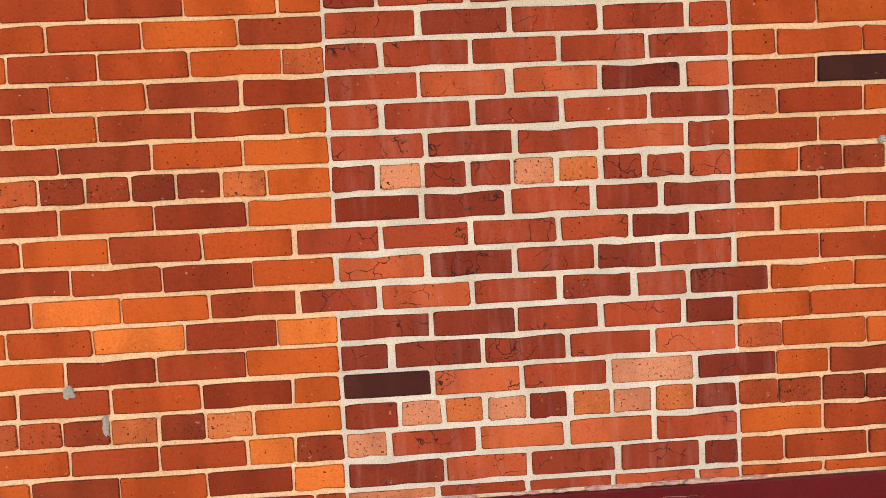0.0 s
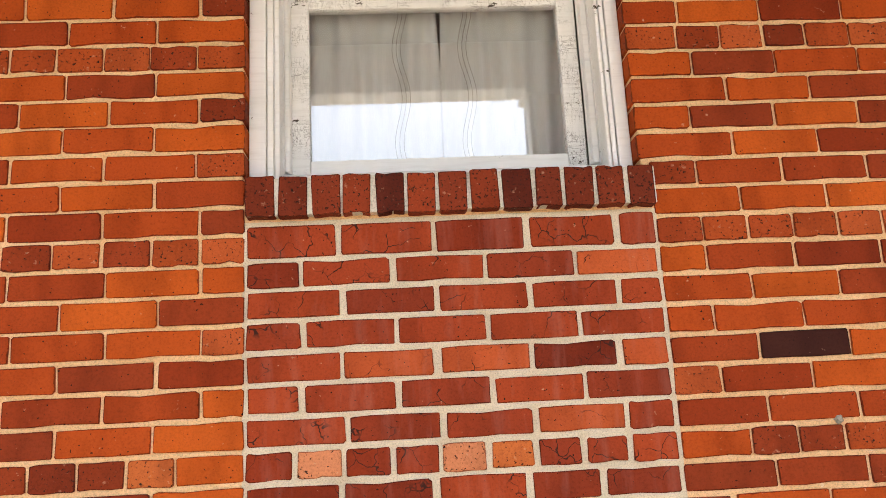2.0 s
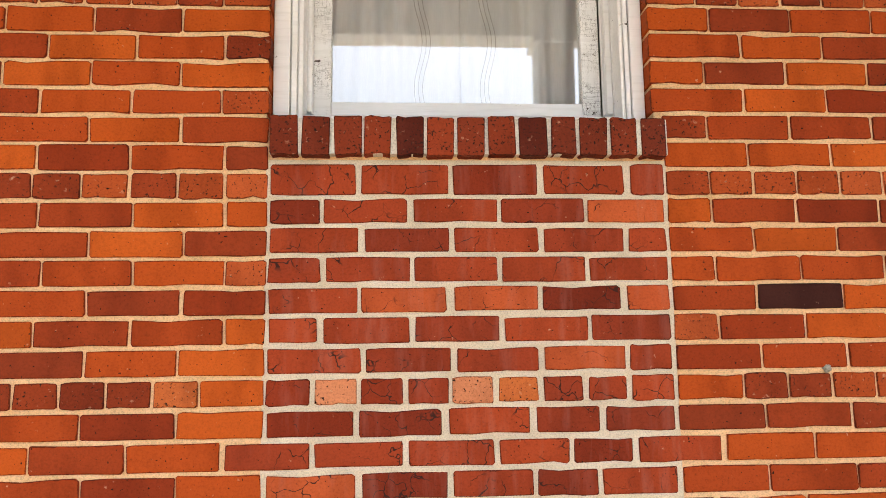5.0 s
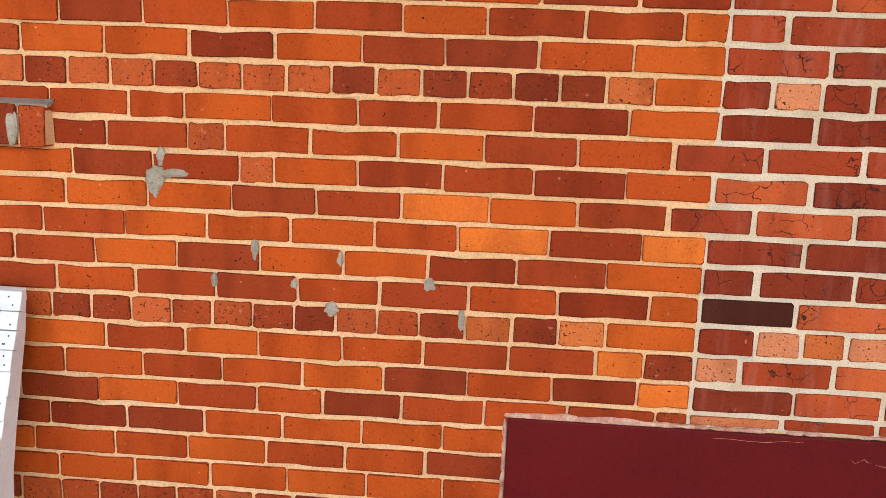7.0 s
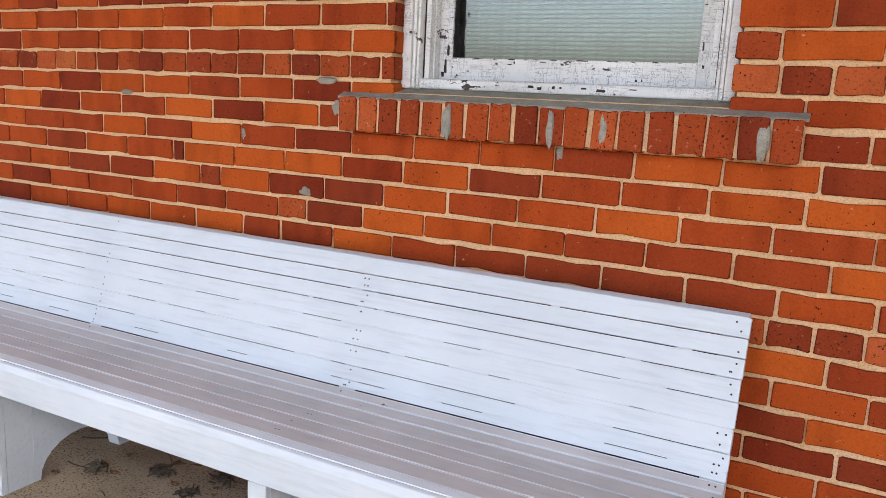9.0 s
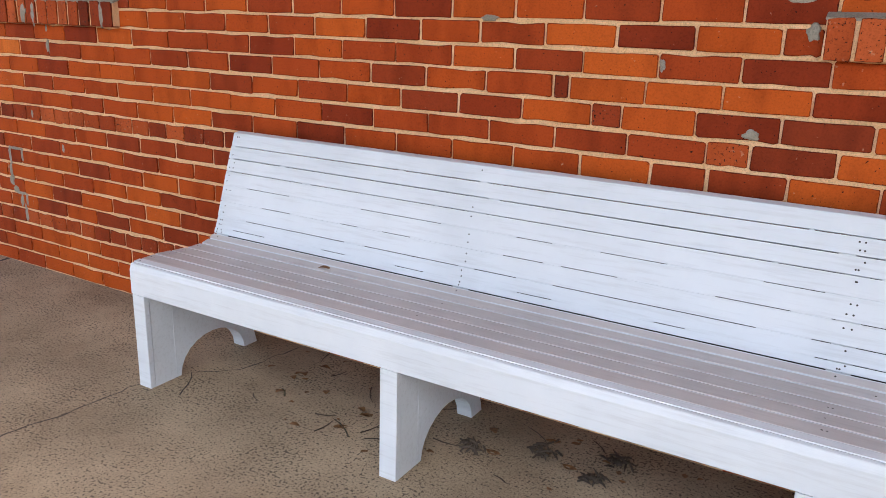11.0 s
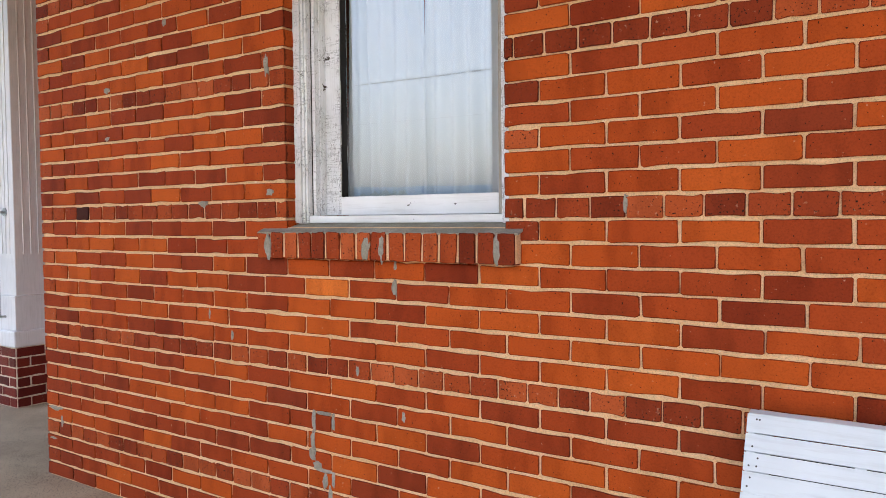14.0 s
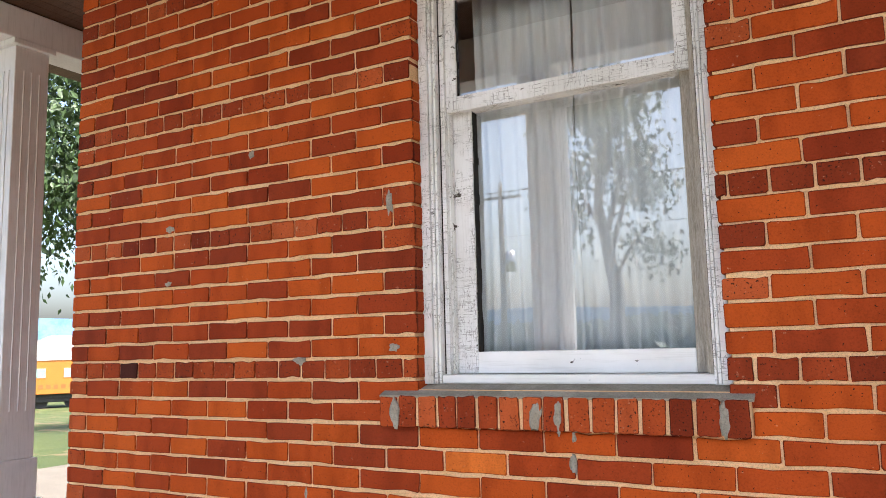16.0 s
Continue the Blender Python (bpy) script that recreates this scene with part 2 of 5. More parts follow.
M_GRASS = plain_mat("lawn_grass", (0.028, 0.046, 0.011), (0.075, 0.088, 0.026), 0.5, 30.0, 0.95, 0.8, 0.05, spot=(0.13, 0.095, 0.05), spot_at=0.56, spot_scale=0.7)
M_GRAVEL = plain_mat("pale_gravel", (0.20, 0.178, 0.152), (0.29, 0.26, 0.225), 1.2, 60.0, 0.95, 0.9, 0.02)
M_PATH = plain_mat("side_gravel", (0.11, 0.094, 0.076), (0.17, 0.148, 0.12), 1.2, 60.0, 0.95, 0.9, 0.02)
M_ASPHALT = plain_mat("asphalt", (0.045, 0.045, 0.045), (0.06, 0.06, 0.058), 1.0, 90.0)
M_BARK = plain_mat("bark", (0.05, 0.038, 0.028), (0.12, 0.095, 0.07), 6.0, 40.0, 0.95, 0.9, 0.02, (1, 1, 0.3))
M_POLE = plain_mat("pole_wood", (0.10, 0.08, 0.06), (0.18, 0.15, 0.12), 6.0, 40.0, 0.95, 0.5, 0.01, (1, 1, 0.2))
M_TRAIN = plain_mat("yellow_train_paint", (0.40, 0.145, 0.028), (0.45, 0.17, 0.034), 0.6, 20.0, 0.4, 0.05, 0.002)
M_TRAINROOF = plain_mat("grey_train_roof", (0.42, 0.44, 0.45), (0.55, 0.56, 0.57), 0.6, 20.0, 0.5)
M_TRAINRED = plain_mat("red_lettering", (0.42, 0.10, 0.03), (0.48, 0.13, 0.04), 2.0)
M_TEAL = plain_mat("train_window_glass", (0.22, 0.36, 0.34), (0.30, 0.44, 0.42), 1.0, 10.0, 0.15, 0.0)
M_ROOF = plain_mat("pale_shingles", (0.24, 0.20, 0.175), (0.32, 0.275, 0.25), 2.0, 20.0)
M_HOUSE = plain_mat("white_siding", (0.42, 0.42, 0.41), (0.5, 0.5, 0.49), 2.0, 20.0)
# the ridge's distance haze is put into its blue base colour
M_HILL = plain_mat("haze_tinted_ridge", (0.16, 0.30, 0.50), (0.19, 0.34, 0.55), 0.004, 0.02, 1.0, 0.0)
M_LITTER = plain_mat("dry_leaf", (0.10, 0.05, 0.02), (0.26, 0.13, 0.05), 30.0, 120.0, 0.8, 0.3, 0.002, jump=True)
M_BOLT = plain_mat("nail_head", (0.03, 0.03, 0.03), (0.07, 0.06, 0.05), 30.0)


def leaf_mat(name, dark, light):
    m, t, b = nodes_of(name)
    t.links.new(ramp(t, chance(t), [(0.0, dark), (1.0, light)]), b.inputs["Base Color"])
    b.inputs["Roughness"].default_value = 0.55
    b.inputs["Transmission Weight"].default_value = 0.0
    return m


M_LEAF = leaf_mat("tree_leaves", (0.02, 0.04, 0.01), (0.055, 0.10, 0.022))
M_WOODS = leaf_mat("far_leaves", (0.03, 0.06, 0.025), (0.06, 0.10, 0.04))


def cloth_mat(name, tone):
    m, t, b = nodes_of(name)
    at = coords(t, (60, 60, 4))
    col = ramp(t, tex(t, at, 6.0), [(0.3, tuple(0.9 * v for v in tone)), (0.7, tone)])
    t.links.new(col, b.inputs["Base Color"])
    b.inputs["Roughness"].default_value = 0.9
    tr = add(t, "ShaderNodeBsdfTranslucent", Color=(*tone, 1))
    mx = add(t, "ShaderNodeMixShader", Fac=0.12)
    t.links.new(b.outputs[0], mx.inputs[1])
    t.links.new(tr.outputs[0], mx.inputs[2])
    t.links.new(mx.outputs[0], t.nodes["Material Output"].inputs[0])
    return m


M_CLOTH = cloth_mat("white_sheer_cloth", (0.84, 0.88, 0.91))
M_CLOTH_GREY = cloth_mat("grey_white_cloth", (0.74, 0.76, 0.76))
M_STITCH = plain_mat("stitched_line", (0.35, 0.35, 0.33), (0.42, 0.42, 0.40), 20.0)


def glass_mat():
    m, t, b = nodes_of("window_glass")
    clear = add(t, "ShaderNodeBsdfTransparent", Color=(0.98, 0.99, 0.985, 1))
    gloss = add(t, "ShaderNodeBsdfGlossy", Roughness=0.0)
    lw = add(t, "ShaderNodeLayerWeight", Blend=0.5)
    f = calc(t, "ADD", calc(t, "MULTIPLY", calc(t, "POWER", lw.outputs["Facing"], 4.0), 0.74), 0.26)
    n = add(t, "ShaderNodeTexNoise", Scale=2.2)
    t.links.new(coords(t), n.inputs["Vector"])
    bp = add(t, "ShaderNodeBump", Strength=0.02, Distance=0.003)
    t.links.new(n.outputs[0], bp.inputs["Height"])
    t.links.new(bp.outputs[0], gloss.inputs["Normal"])
    mx = t.nodes.new("ShaderNodeMixShader")
    t.links.new(f, mx.inputs[0])
    t.links.new(clear.outputs[0], mx.inputs[1])
    t.links.new(gloss.outputs[0], mx.inputs[2])
    t.links.new(mx.outputs[0], t.nodes["Material Output"].inputs[0])
    return m


M_GLASS = glass_mat()


# ---------- mesh helpers ----------
def part(name, bm, material, parent=None, label="", smooth=False):
    me = bpy.data.meshes.new(name)
    bm.to_mesh(me)
    bm.free()
    me.materials.append(material)
    if smooth:
        for p in me.polygons:
            p.use_smooth = True
    ob = new(name, me)
    ob.parent = parent
    if label:
        ob["label"] = label
    return ob


def thing(name, label, category, group="", kind="", at=(0, 0, 0)):
    ob = new(name)
    ob.location = at
    return tagged(ob, label, category, group, kind)


def box(x0, x1, y0, y1, z0, z1, bevel=0.0, into=None):
    bm = into or bmesh.new()
    r = bmesh.ops.create_cube(bm, size=1.0)
    vs = r["verts"]
    for v in vs:
        v.co = Vector(((x0 + x1) / 2 + v.co.x * (x1 - x0), (y0 + y1) / 2 + v.co.y * (y1 - y0), (z0 + z1) / 2 + v.co.z * (z1 - z0)))
    if bevel:
        es = list({e for v in vs for e in v.link_edges})
        bmesh.ops.bevel(bm, geom=es, offset=bevel, segments=2, affect="EDGES", profile=0.5)
    return bm


def prism(outline, axis, a, b, bevel=0.0):
    """A flat outline, given in the two other axes, drawn out along an axis from a to b."""
    bm = bmesh.new()
    place = {"x": lambda u, v, w: (w, u, v), "y": lambda u, v, w: (u, w, v), "z": lambda u, v, w: (u, v, w)}[axis]
    rings = [[bm.verts.new(place(u, v, w)) for u, v in outline] for w in (a, b)]
    n = len(outline)
    bm.faces.new(rings[0])
    bm.faces.new(rings[1][::-1])
    for k in range(n):
        bm.faces.new((rings[0][k], rings[1][k], rings[1][(k + 1) % n], rings[0][(k + 1) % n]))
    bmesh.ops.recalc_face_normals(bm, faces=bm.faces)
    if bevel:
        bmesh.ops.bevel(bm, geom=bm.edges[:], offset=bevel, segments=1, affect="EDGES")
    return bm


def tube(points, radius, sides=8, into=None):
    bm = into or bmesh.new()
    rings = []
    for k, p in enumerate(points):
        p = Vector(p)
        d = Vector(points[min(k + 1, len(points) - 1)]) - Vector(points[max(k - 1, 0)])
        a = d.normalized().orthogonal().normalized()
        c = d.normalized().cross(a)
        r = radius[k] if isinstance(radius, (list, tuple)) else radius
        rings.append([bm.verts.new(p + r * (math.cos(2 * math.pi * s / sides) * a + math.sin(2 * math.pi * s / sides) * c)) for s in range(sides)])
    for u, v in zip(rings, rings[1:]):
        for s in range(sides):
            bm.faces.new((u[s], u[(s + 1) % sides], v[(s + 1) % sides], v[s]))
    for ring in (rings[0][::-1], rings[-1]):
        bm.faces.new(ring)
    return bm


# ---------- plan ----------
COURSE, JOINT = 0.074, 0.0112
WALL_END, WALL_RIGHT, WALL_TOP = -8.333, 4.5, 3.75
SPRING, RISE = 2.79, 0.15
# left, right and sill height of the three window openings
OPEN_A, OPEN_B, OPEN_C = (0.0, 0.985, 2.055), (-2.70, -1.768, 1.31), (-6.535, -5.545, 1.31)
OPENINGS = (OPEN_A, OPEN_B, OPEN_C)
INFILL = (0.0, 1.012, 0.556, 1.945)
PANEL = (-0.452, 2.6, 0.0, 0.556)


def arch_height(x, o, extra=0.0):
    """The height of the arch over an opening at x, or of a curve that far above it."""
    half = (o[1] - o[0]) / 2
    r = (half**2 + RISE**2) / (2 * RISE)
    off = x - (o[0] + o[1]) / 2
    rr = r + extra
    return SPRING + RISE - r + math.sqrt(max(rr**2 - off**2, 0.0))


# ---------- floor, walls, porch roof ----------
def wall_core():
    bm = bmesh.new()
    y0, y1, e = 0.0060, 0.30, 0.006
    cuts = [WALL_END + e]
    for l, r, z in sorted(OPENINGS):
        cuts += [l - e, r + e]
    cuts.append(WALL_RIGHT)
    for k in range(0, len(cuts) - 1, 2):
        box(cuts[k], cuts[k + 1], y0, y1, -0.05, WALL_TOP, into=bm)
    for o in OPENINGS:
        l, r, z = o
        box(l - e, r + e, y0, y1, -0.05, z - 0.01, into=bm)
        n = 16
        for k in range(n):
            a, b = l - e + (r - l + 2 * e) * k / n, l - e + (r - l + 2 * e) * (k + 1) / n
            low = arch_height((a + b) / 2, o) + e
            box(a, b, y0, y1, low, WALL_TOP, into=bm)
    return bm


wall = tagged(part("wall_front", wall_core(), M_MORTAR), "red brick wall in common bond with tan mortar", "wall", kind="structure")
tagged(part("wall_side", box(WALL_END + 0.006, WALL_END + 0.3, 0.302, 9.0, -0.05, WALL_TOP), M_BRICK), "plain side wall of the brick building", "wall", kind="structure")
tagged(part("wall_back", box(WALL_END + 0.3, WALL_RIGHT, 3.5, 3.7, -0.05, WALL_TOP), M_PLASTER), "plain plaster back wall of the rooms", "wall", kind="structure")
tagged(part("wall_right", box(WALL_RIGHT + 0.002, WALL_RIGHT + 0.3, -2.9, 3.7, -0.05, WALL_TOP), M_PLASTER), "plain closing wall at the porch end", "wall", kind="structure")
for k, x in enumerate((-4.2, -0.9)):
    tagged(part("wall_inner_%d" % (k + 1), box(x, x + 0.12, 0.302, 3.498, -0.04, 3.6), M_PLASTER), "plain plaster wall between the rooms", "wall", kind="structure")
tagged(part("floor_inside", box(WALL_END + 0.302, WALL_RIGHT, 0.302, 3.498, -0.1, 0.02), M_PLASTER), "plain floor inside the building", "floor", kind="structure")
tagged(part("ceiling_inside", box(WALL_END + 0.302, WALL_RIGHT, 0.302, 3.498, 3.4, 3.5), M_PLASTER), "plain ceiling inside the building", "ceiling", kind="structure")
def slab():
    bm = bmesh.new()
    box(-10.6, WALL_RIGHT, -2.95, 0.006, -0.16, 0.0, into=bm)
    box(-10.6, WALL_END, 0.006, 9.0, -0.16, 0.0, into=bm)
    return bm


floor = tagged(part("floor", slab(), M_CONCRETE), "stained brown-grey concrete porch floor with cracks", "floor", kind="structure")


def porch_ceiling():
    bm = bmesh.new()
    z = 3.72
    for k in range(34):
        y = -3.1 + k * 0.093
        box(-10.6, WALL_RIGHT, y, y + 0.089, z, z + 0.03, into=bm)
    for k in range(24):
        x = -10.6 + k * 0.095
        box(x, x + 0.091, 0.066, 9.0, z, z + 0.03, into=bm)
    box(-11.0, WALL_RIGHT + 0.3, -3.4, 9.5, z + 0.04, z + 0.2, into=bm)
    return bm


tagged(part("ceiling", porch_ceiling(), M_CEIL), "dark brown stained board ceiling of the porch", "ceiling", kind="structure")
tagged(part("beam_front", box(-10.2, WALL_RIGHT, -2.72, -2.5, 3.38, 3.715, 0.01), M_COLUMN), "white painted beam along the porch edge", "beam", kind="structure")
tagged(part("beam_side", box(-10.2, -9.94, -2.49, 9.0, 3.5, 3.715, 0.01), M_COLUMN), "white painted beam along the porch side", "beam", kind="structure")


# ---------- brick laying ----------
def brick_shape(w, h, depth, seed, y=0.0):
    """A worn brick: an uneven twelve-cornered face, rounded edge and sides. Its middle is at 0."""
    r = random.Random(seed)
    c = [min(0.0045, w * 0.06) * r.uniform(0.4, 1.3) + (0.008 * r.random() if r.random() < 0.12 else 0) for _ in range(4)]
    d = [0.004 * r.uniform(0.4, 1.4) for _ in range(4)]
    j = lambda: r.uniform(-0.0016, 0.0016)
    a, b = w / 2, h / 2
    nick = lambda: r.uniform(-0.0012, 0.0012) + (r.uniform(0.002, 0.005) if r.random() < 0.22 else 0.0)
    u = [r.uniform(-0.55, -0.15) * a, r.uniform(0.1, 0.55) * a, r.uniform(0.15, 0.55) * a, r.uniform(-0.55, -0.1) * a]
    ring = [(-a + j(), -b + d[0]), (-a + c[0], -b + j()), (u[0], -b + nick()), (u[1], -b + nick()), (a - c[1], -b + j()), (a + j(), -b + d[1]), (a + j(), b - d[2]), (a - c[2], b + j()), (u[2], b - nick()), (u[3], b - nick()), (-a + c[3], b + j()), (-a + j(), b - d[3])]
    f = 0.0016
    e = 0.0055
    inner = [(u * (1 - 2 * e / w), v * (1 - 2 * e / h)) for u, v in ring]
    tilt = [r.uniform(-0.0012, 0.0012) for _ in range(3)]
    front = lambda u, v: y + tilt[0] + tilt[1] * u / a + tilt[2] * v / b
    vs = [(u, front(u, v), v) for u, v in inner] + [(u, front(u, v) + f, v) for u, v in ring] + [(u, y + depth, v) for u, v in ring]
    fs = [tuple(range(12))]
    for k in range(12):
        n = (k + 1) % 12
        fs += [(k + 12, n + 12, n, k), (k + 24, n + 24, n + 12, k + 12)]
    return vs, fs


def rimmed(me):
    """Marks how near to its edge every corner of a brick lies."""
    rim = me.attributes.new("rim", "FLOAT", "POINT")
    rim.data.foreach_set("value", ([0.0] * 12 + [1.0] * 12 + [-4.0] * 12) * (len(me.vertices) // 36))
    return me


def joined(name, pieces, materials, parent, label="", kind="stuff"):
    """Pieces of (vertices, faces, material number) as one mesh."""
    vs, fs, ms = [], [], []
    for v, f, m in pieces:
        o = len(vs)
        vs += v
        fs += [tuple(k + o for k in q) for q in f]
        ms += [m] * len(f)
    me = bpy.data.meshes.new(name)
    me.from_pydata(vs, [], fs)
    for m in materials:
        me.materials.append(m)
    me.polygons.foreach_set("material_index", ms)
    rimmed(me)
    ob = new(name, me)
    ob.parent = parent
    return tagged(ob, label, kind=kind)


SHARED = {}


def lay(x0, x1, z0, z1, mat, parent, depth, seed):
    """One brick as an object on a shared mesh, stretched a little to its own size."""
    w, h = x1 - x0, z1 - z0
    size = 0.095 if w < 0.13 else 0.15 if w < 0.18 else 0.205
    key = (size, mat.name, depth, seed % 7)
    if key not in SHARED:
        vs, fs = brick_shape(size, COURSE - JOINT, depth, hash((round(size * 1000), seed % 7)) % 9999)
        me = bpy.data.meshes.new("brick")
        me.from_pydata(vs, [], fs)
        rimmed(me)
        me.materials.append(mat)
        SHARED[key] = me
    ob = new("brick", SHARED[key])
    ob.location, ob.scale = ((x0 + x1) / 2, 0, (z0 + z1) / 2), (w / size, 1, h / (COURSE - JOINT))
    ob.parent = parent
    return ob


HEADERS = (3, 10, 18, 25, 32, 39)
# places where a course was begun anew or holds a short brick, from right to left
BREAKS = {
    27: "-.218 -.662 -1.69", 28: "-.118 -.564 -1.59", 26: "-.108 -.564 -1.58",
    24: "-.103 -.55 -1.58", 23: "-.201 -.653 -1.68", 22: "-.099 -.537 -1.58", 21: "-.201 -.653 -1.68",
    20: "-.097 -.546 -.745 -1.579", 19: "-.205 -.643 -.839 -1.678", 17: "-.204 -.652 -.848 -1.058 -1.273 -1.413 -1.612",
    16: "-.096 -.541 -.748 -.962 -1.174 -1.266 -1.47 -1.612", 15: "-.201 -.637 -.844 -1.052 -1.136 -1.355 -1.56 -3.045",
    14: "-.096 -.522 -.734 -1.583 -2.866 -3.084 -3.291 -3.515 -3.567 -3.788", 13: "0 -.15 -.594 -.8 -1.644 -3.145 -3.353 -3.442 -3.662",
    12: "0 -.23 -.665 -1.723 -2.786 -2.996 -3.11 -3.328", 11: "-.12 -.783 -1.618 -2.893 -3.098 -3.254 -3.465",
    9: "0 -.12 -.24 -.67 -.876 -1.093 -1.283 -1.494", 8: "0 -.13 -.769 -1.606", 7: "0 -.08 -.3 -.719 -.925 -1.096 -1.307 -1.731",
    6: "-.613 -1.653", 5: "-.654 -1.283 -1.479 -1.70", 4: "-.809 -1.637", 2: "-.7 -1.75", 1: "-.6 -1.86", 0: "-.7 -1.75",
}
# bricks of another colour: course, place, colour
ODD = "14:-.63o 13:-.48o 13:-.07o 12:-.56o 8:-.07o 9:-.18o 21:1.33k 18:-.21p 10:-.47p 10:-.31p " \
      "13:-1.33r 13:-.25d 15:-1.2d 12:-.45d 16:-6.95d 18:-7.95k 14:-6.33o 20:-7.35d 15:-5.75d 13:-5.97d 18:-4.07p 13:-3.05d 14:-4.7d 25:-7.9d " \
      "17:-4.0d 16:-3.3d 16:-4.1d 15:-2.95d 13:-3.77d 12:-4.3d 11:-4.5d 26:-.5d 24:1.5d 20:1.3d 19:1.15d 8:-.3d 21:-.1d 17:-.3d 15:-.33d"
CODES = {"o": M_ORANGE, "p": M_OCHRE, "k": M_BLACK, "d": M_DARK, "r": M_BRICK}
odd = {}
for word in ODD.split():
    c, _, rest = word.partition(":")
    odd.setdefault(int(c), []).append((float(rest[:-1]), CODES[rest[-1]]))


# the first upright joint beyond the short window, where a course departs from the bond
FIRST = {37: 1.189, 31: 1.152, 14: 1.100, 13: 1.206, 11: 1.253, 18: 1.183, 25: 1.127, 32: 1.119, 10: 1.116}


def course_joints(c):
    """Places of the upright joints of a course, from right to left."""
    even = c % 2 == 0
    marks = [WALL_RIGHT]
    first = FIRST.get(c, 1.129 if even == (c < 26) else 1.234)
    marks += [first + 0.2235 * 14, first]
    own = [float(v) for v in BREAKS.get(c, "" if c < 29 else "-.113 -.553 -1.58" if even else "-.222 -.660 -1.69").split()]
    marks += [0.985 if c > 25 else 1.012, 0.0] + [v for v in own if v < 0]
    if not any(v < -2.7 for v in own):
        marks.append(-2.955 if even else -2.84)
    marks += [-5.325, -6.66, -6.883, -8.10] if even else [-5.21, -6.53, -6.77, -8.22]
    marks = sorted(set(m for m in marks if m < WALL_RIGHT), reverse=True)
    out = [WALL_RIGHT]
    for a, b in zip([WALL_RIGHT] + marks, marks + [WALL_END]):
        n = max(1, round((a - b) / 0.219))
        out += [a - (a - b) * (k + 1) / n for k in range(n)]
    return out


def header_joints(c):
    """A course of brick ends with a stretcher beside the openings here and there."""
    out, x = [WALL_RIGHT], WALL_RIGHT
    stops = [1.012, 0.0, -0.153, -1.672, -2.954, -4.372, -5.15, -6.698, WALL_END] if c == 18 else [1.012, 0.0, -0.104, -0.57, -1.7, -5.3, -7.385, -8.222, WALL_END] if c == 25 else [1.012, 0.0, -0.121, -0.584, -1.634, -5.261, -6.649, WALL_END] if c == 32 else [1.012, 0.0, -0.22, -0.683, -1.634, -5.261, -6.649, WALL_END]
    if c in FIRST:
        stops = [FIRST[c]] + stops
    for s in stops:
        s = 0.985 if s == 1.012 and c > 25 else s
        d = x - s
        n = 1 if 0.14 < d < 0.24 and s < 1.1 else max(1, round(d / (0.1155 if s > 1.1 else 0.109)))
        out += [x - d * (k + 1) / n for k in range(n)]
        x = s
    return out


# courses in which the infill is toothed into the old wall
TOOTH = {16: (-0.096, 1.125), 14: (-0.096, 1.10), 11: (0.0, 1.118)}


def free_spans(x0, x1, zlow, zhigh):
    """What is left of a brick's length beside the openings, sills, arches, infill and panel."""
    spans, z = [(x0, x1)], (zlow + zhigh) / 2
    cuts = []
    for o in OPENINGS:
        l, r, s = o
        low = s - 0.115 if o is OPEN_A else 1.184
        ext = (0.0, 0.03) if o is OPEN_A else (0.165 if o is OPEN_B else 0.132, 0.165 if o is OPEN_B else 0.055)
        if low < z < (s - 0.005 if o is OPEN_A else 1.285):
            cuts.append((l - ext[0], r + ext[1]))
        elif z > low:
            if z < SPRING + 0.03:
                cuts.append((l, r))
            else:
                half = (r - l) / 2
                rad = (half**2 + RISE**2) / (2 * RISE) + 0.215
                dz = z - (SPRING + RISE - rad + 0.215)
                if dz < rad:
                    w = min(math.sqrt(rad**2 - dz**2), half + (z - SPRING) * 0.72)
                    m = (l + r) / 2
                    cuts.append((m - w, m + w))
    if INFILL[2] - 0.01 < z < INFILL[3]:
        cuts.append(TOOTH.get(int(z / COURSE), INFILL[:2]))
    if zhigh - 0.012 < PANEL[3]:
        cuts.append((PANEL[0], PANEL[1]))
    for a, b in cuts:
        nxt = []
        for u, v in spans:
            if b <= u or a >= v:
                nxt.append((u, v))
            else:
                if a - u > 0.018:
                    nxt.append((u, a + JOINT / 2))
                if v - b > 0.018:
                    nxt.append((b - JOINT / 2, v))
        spans = nxt
    return spans


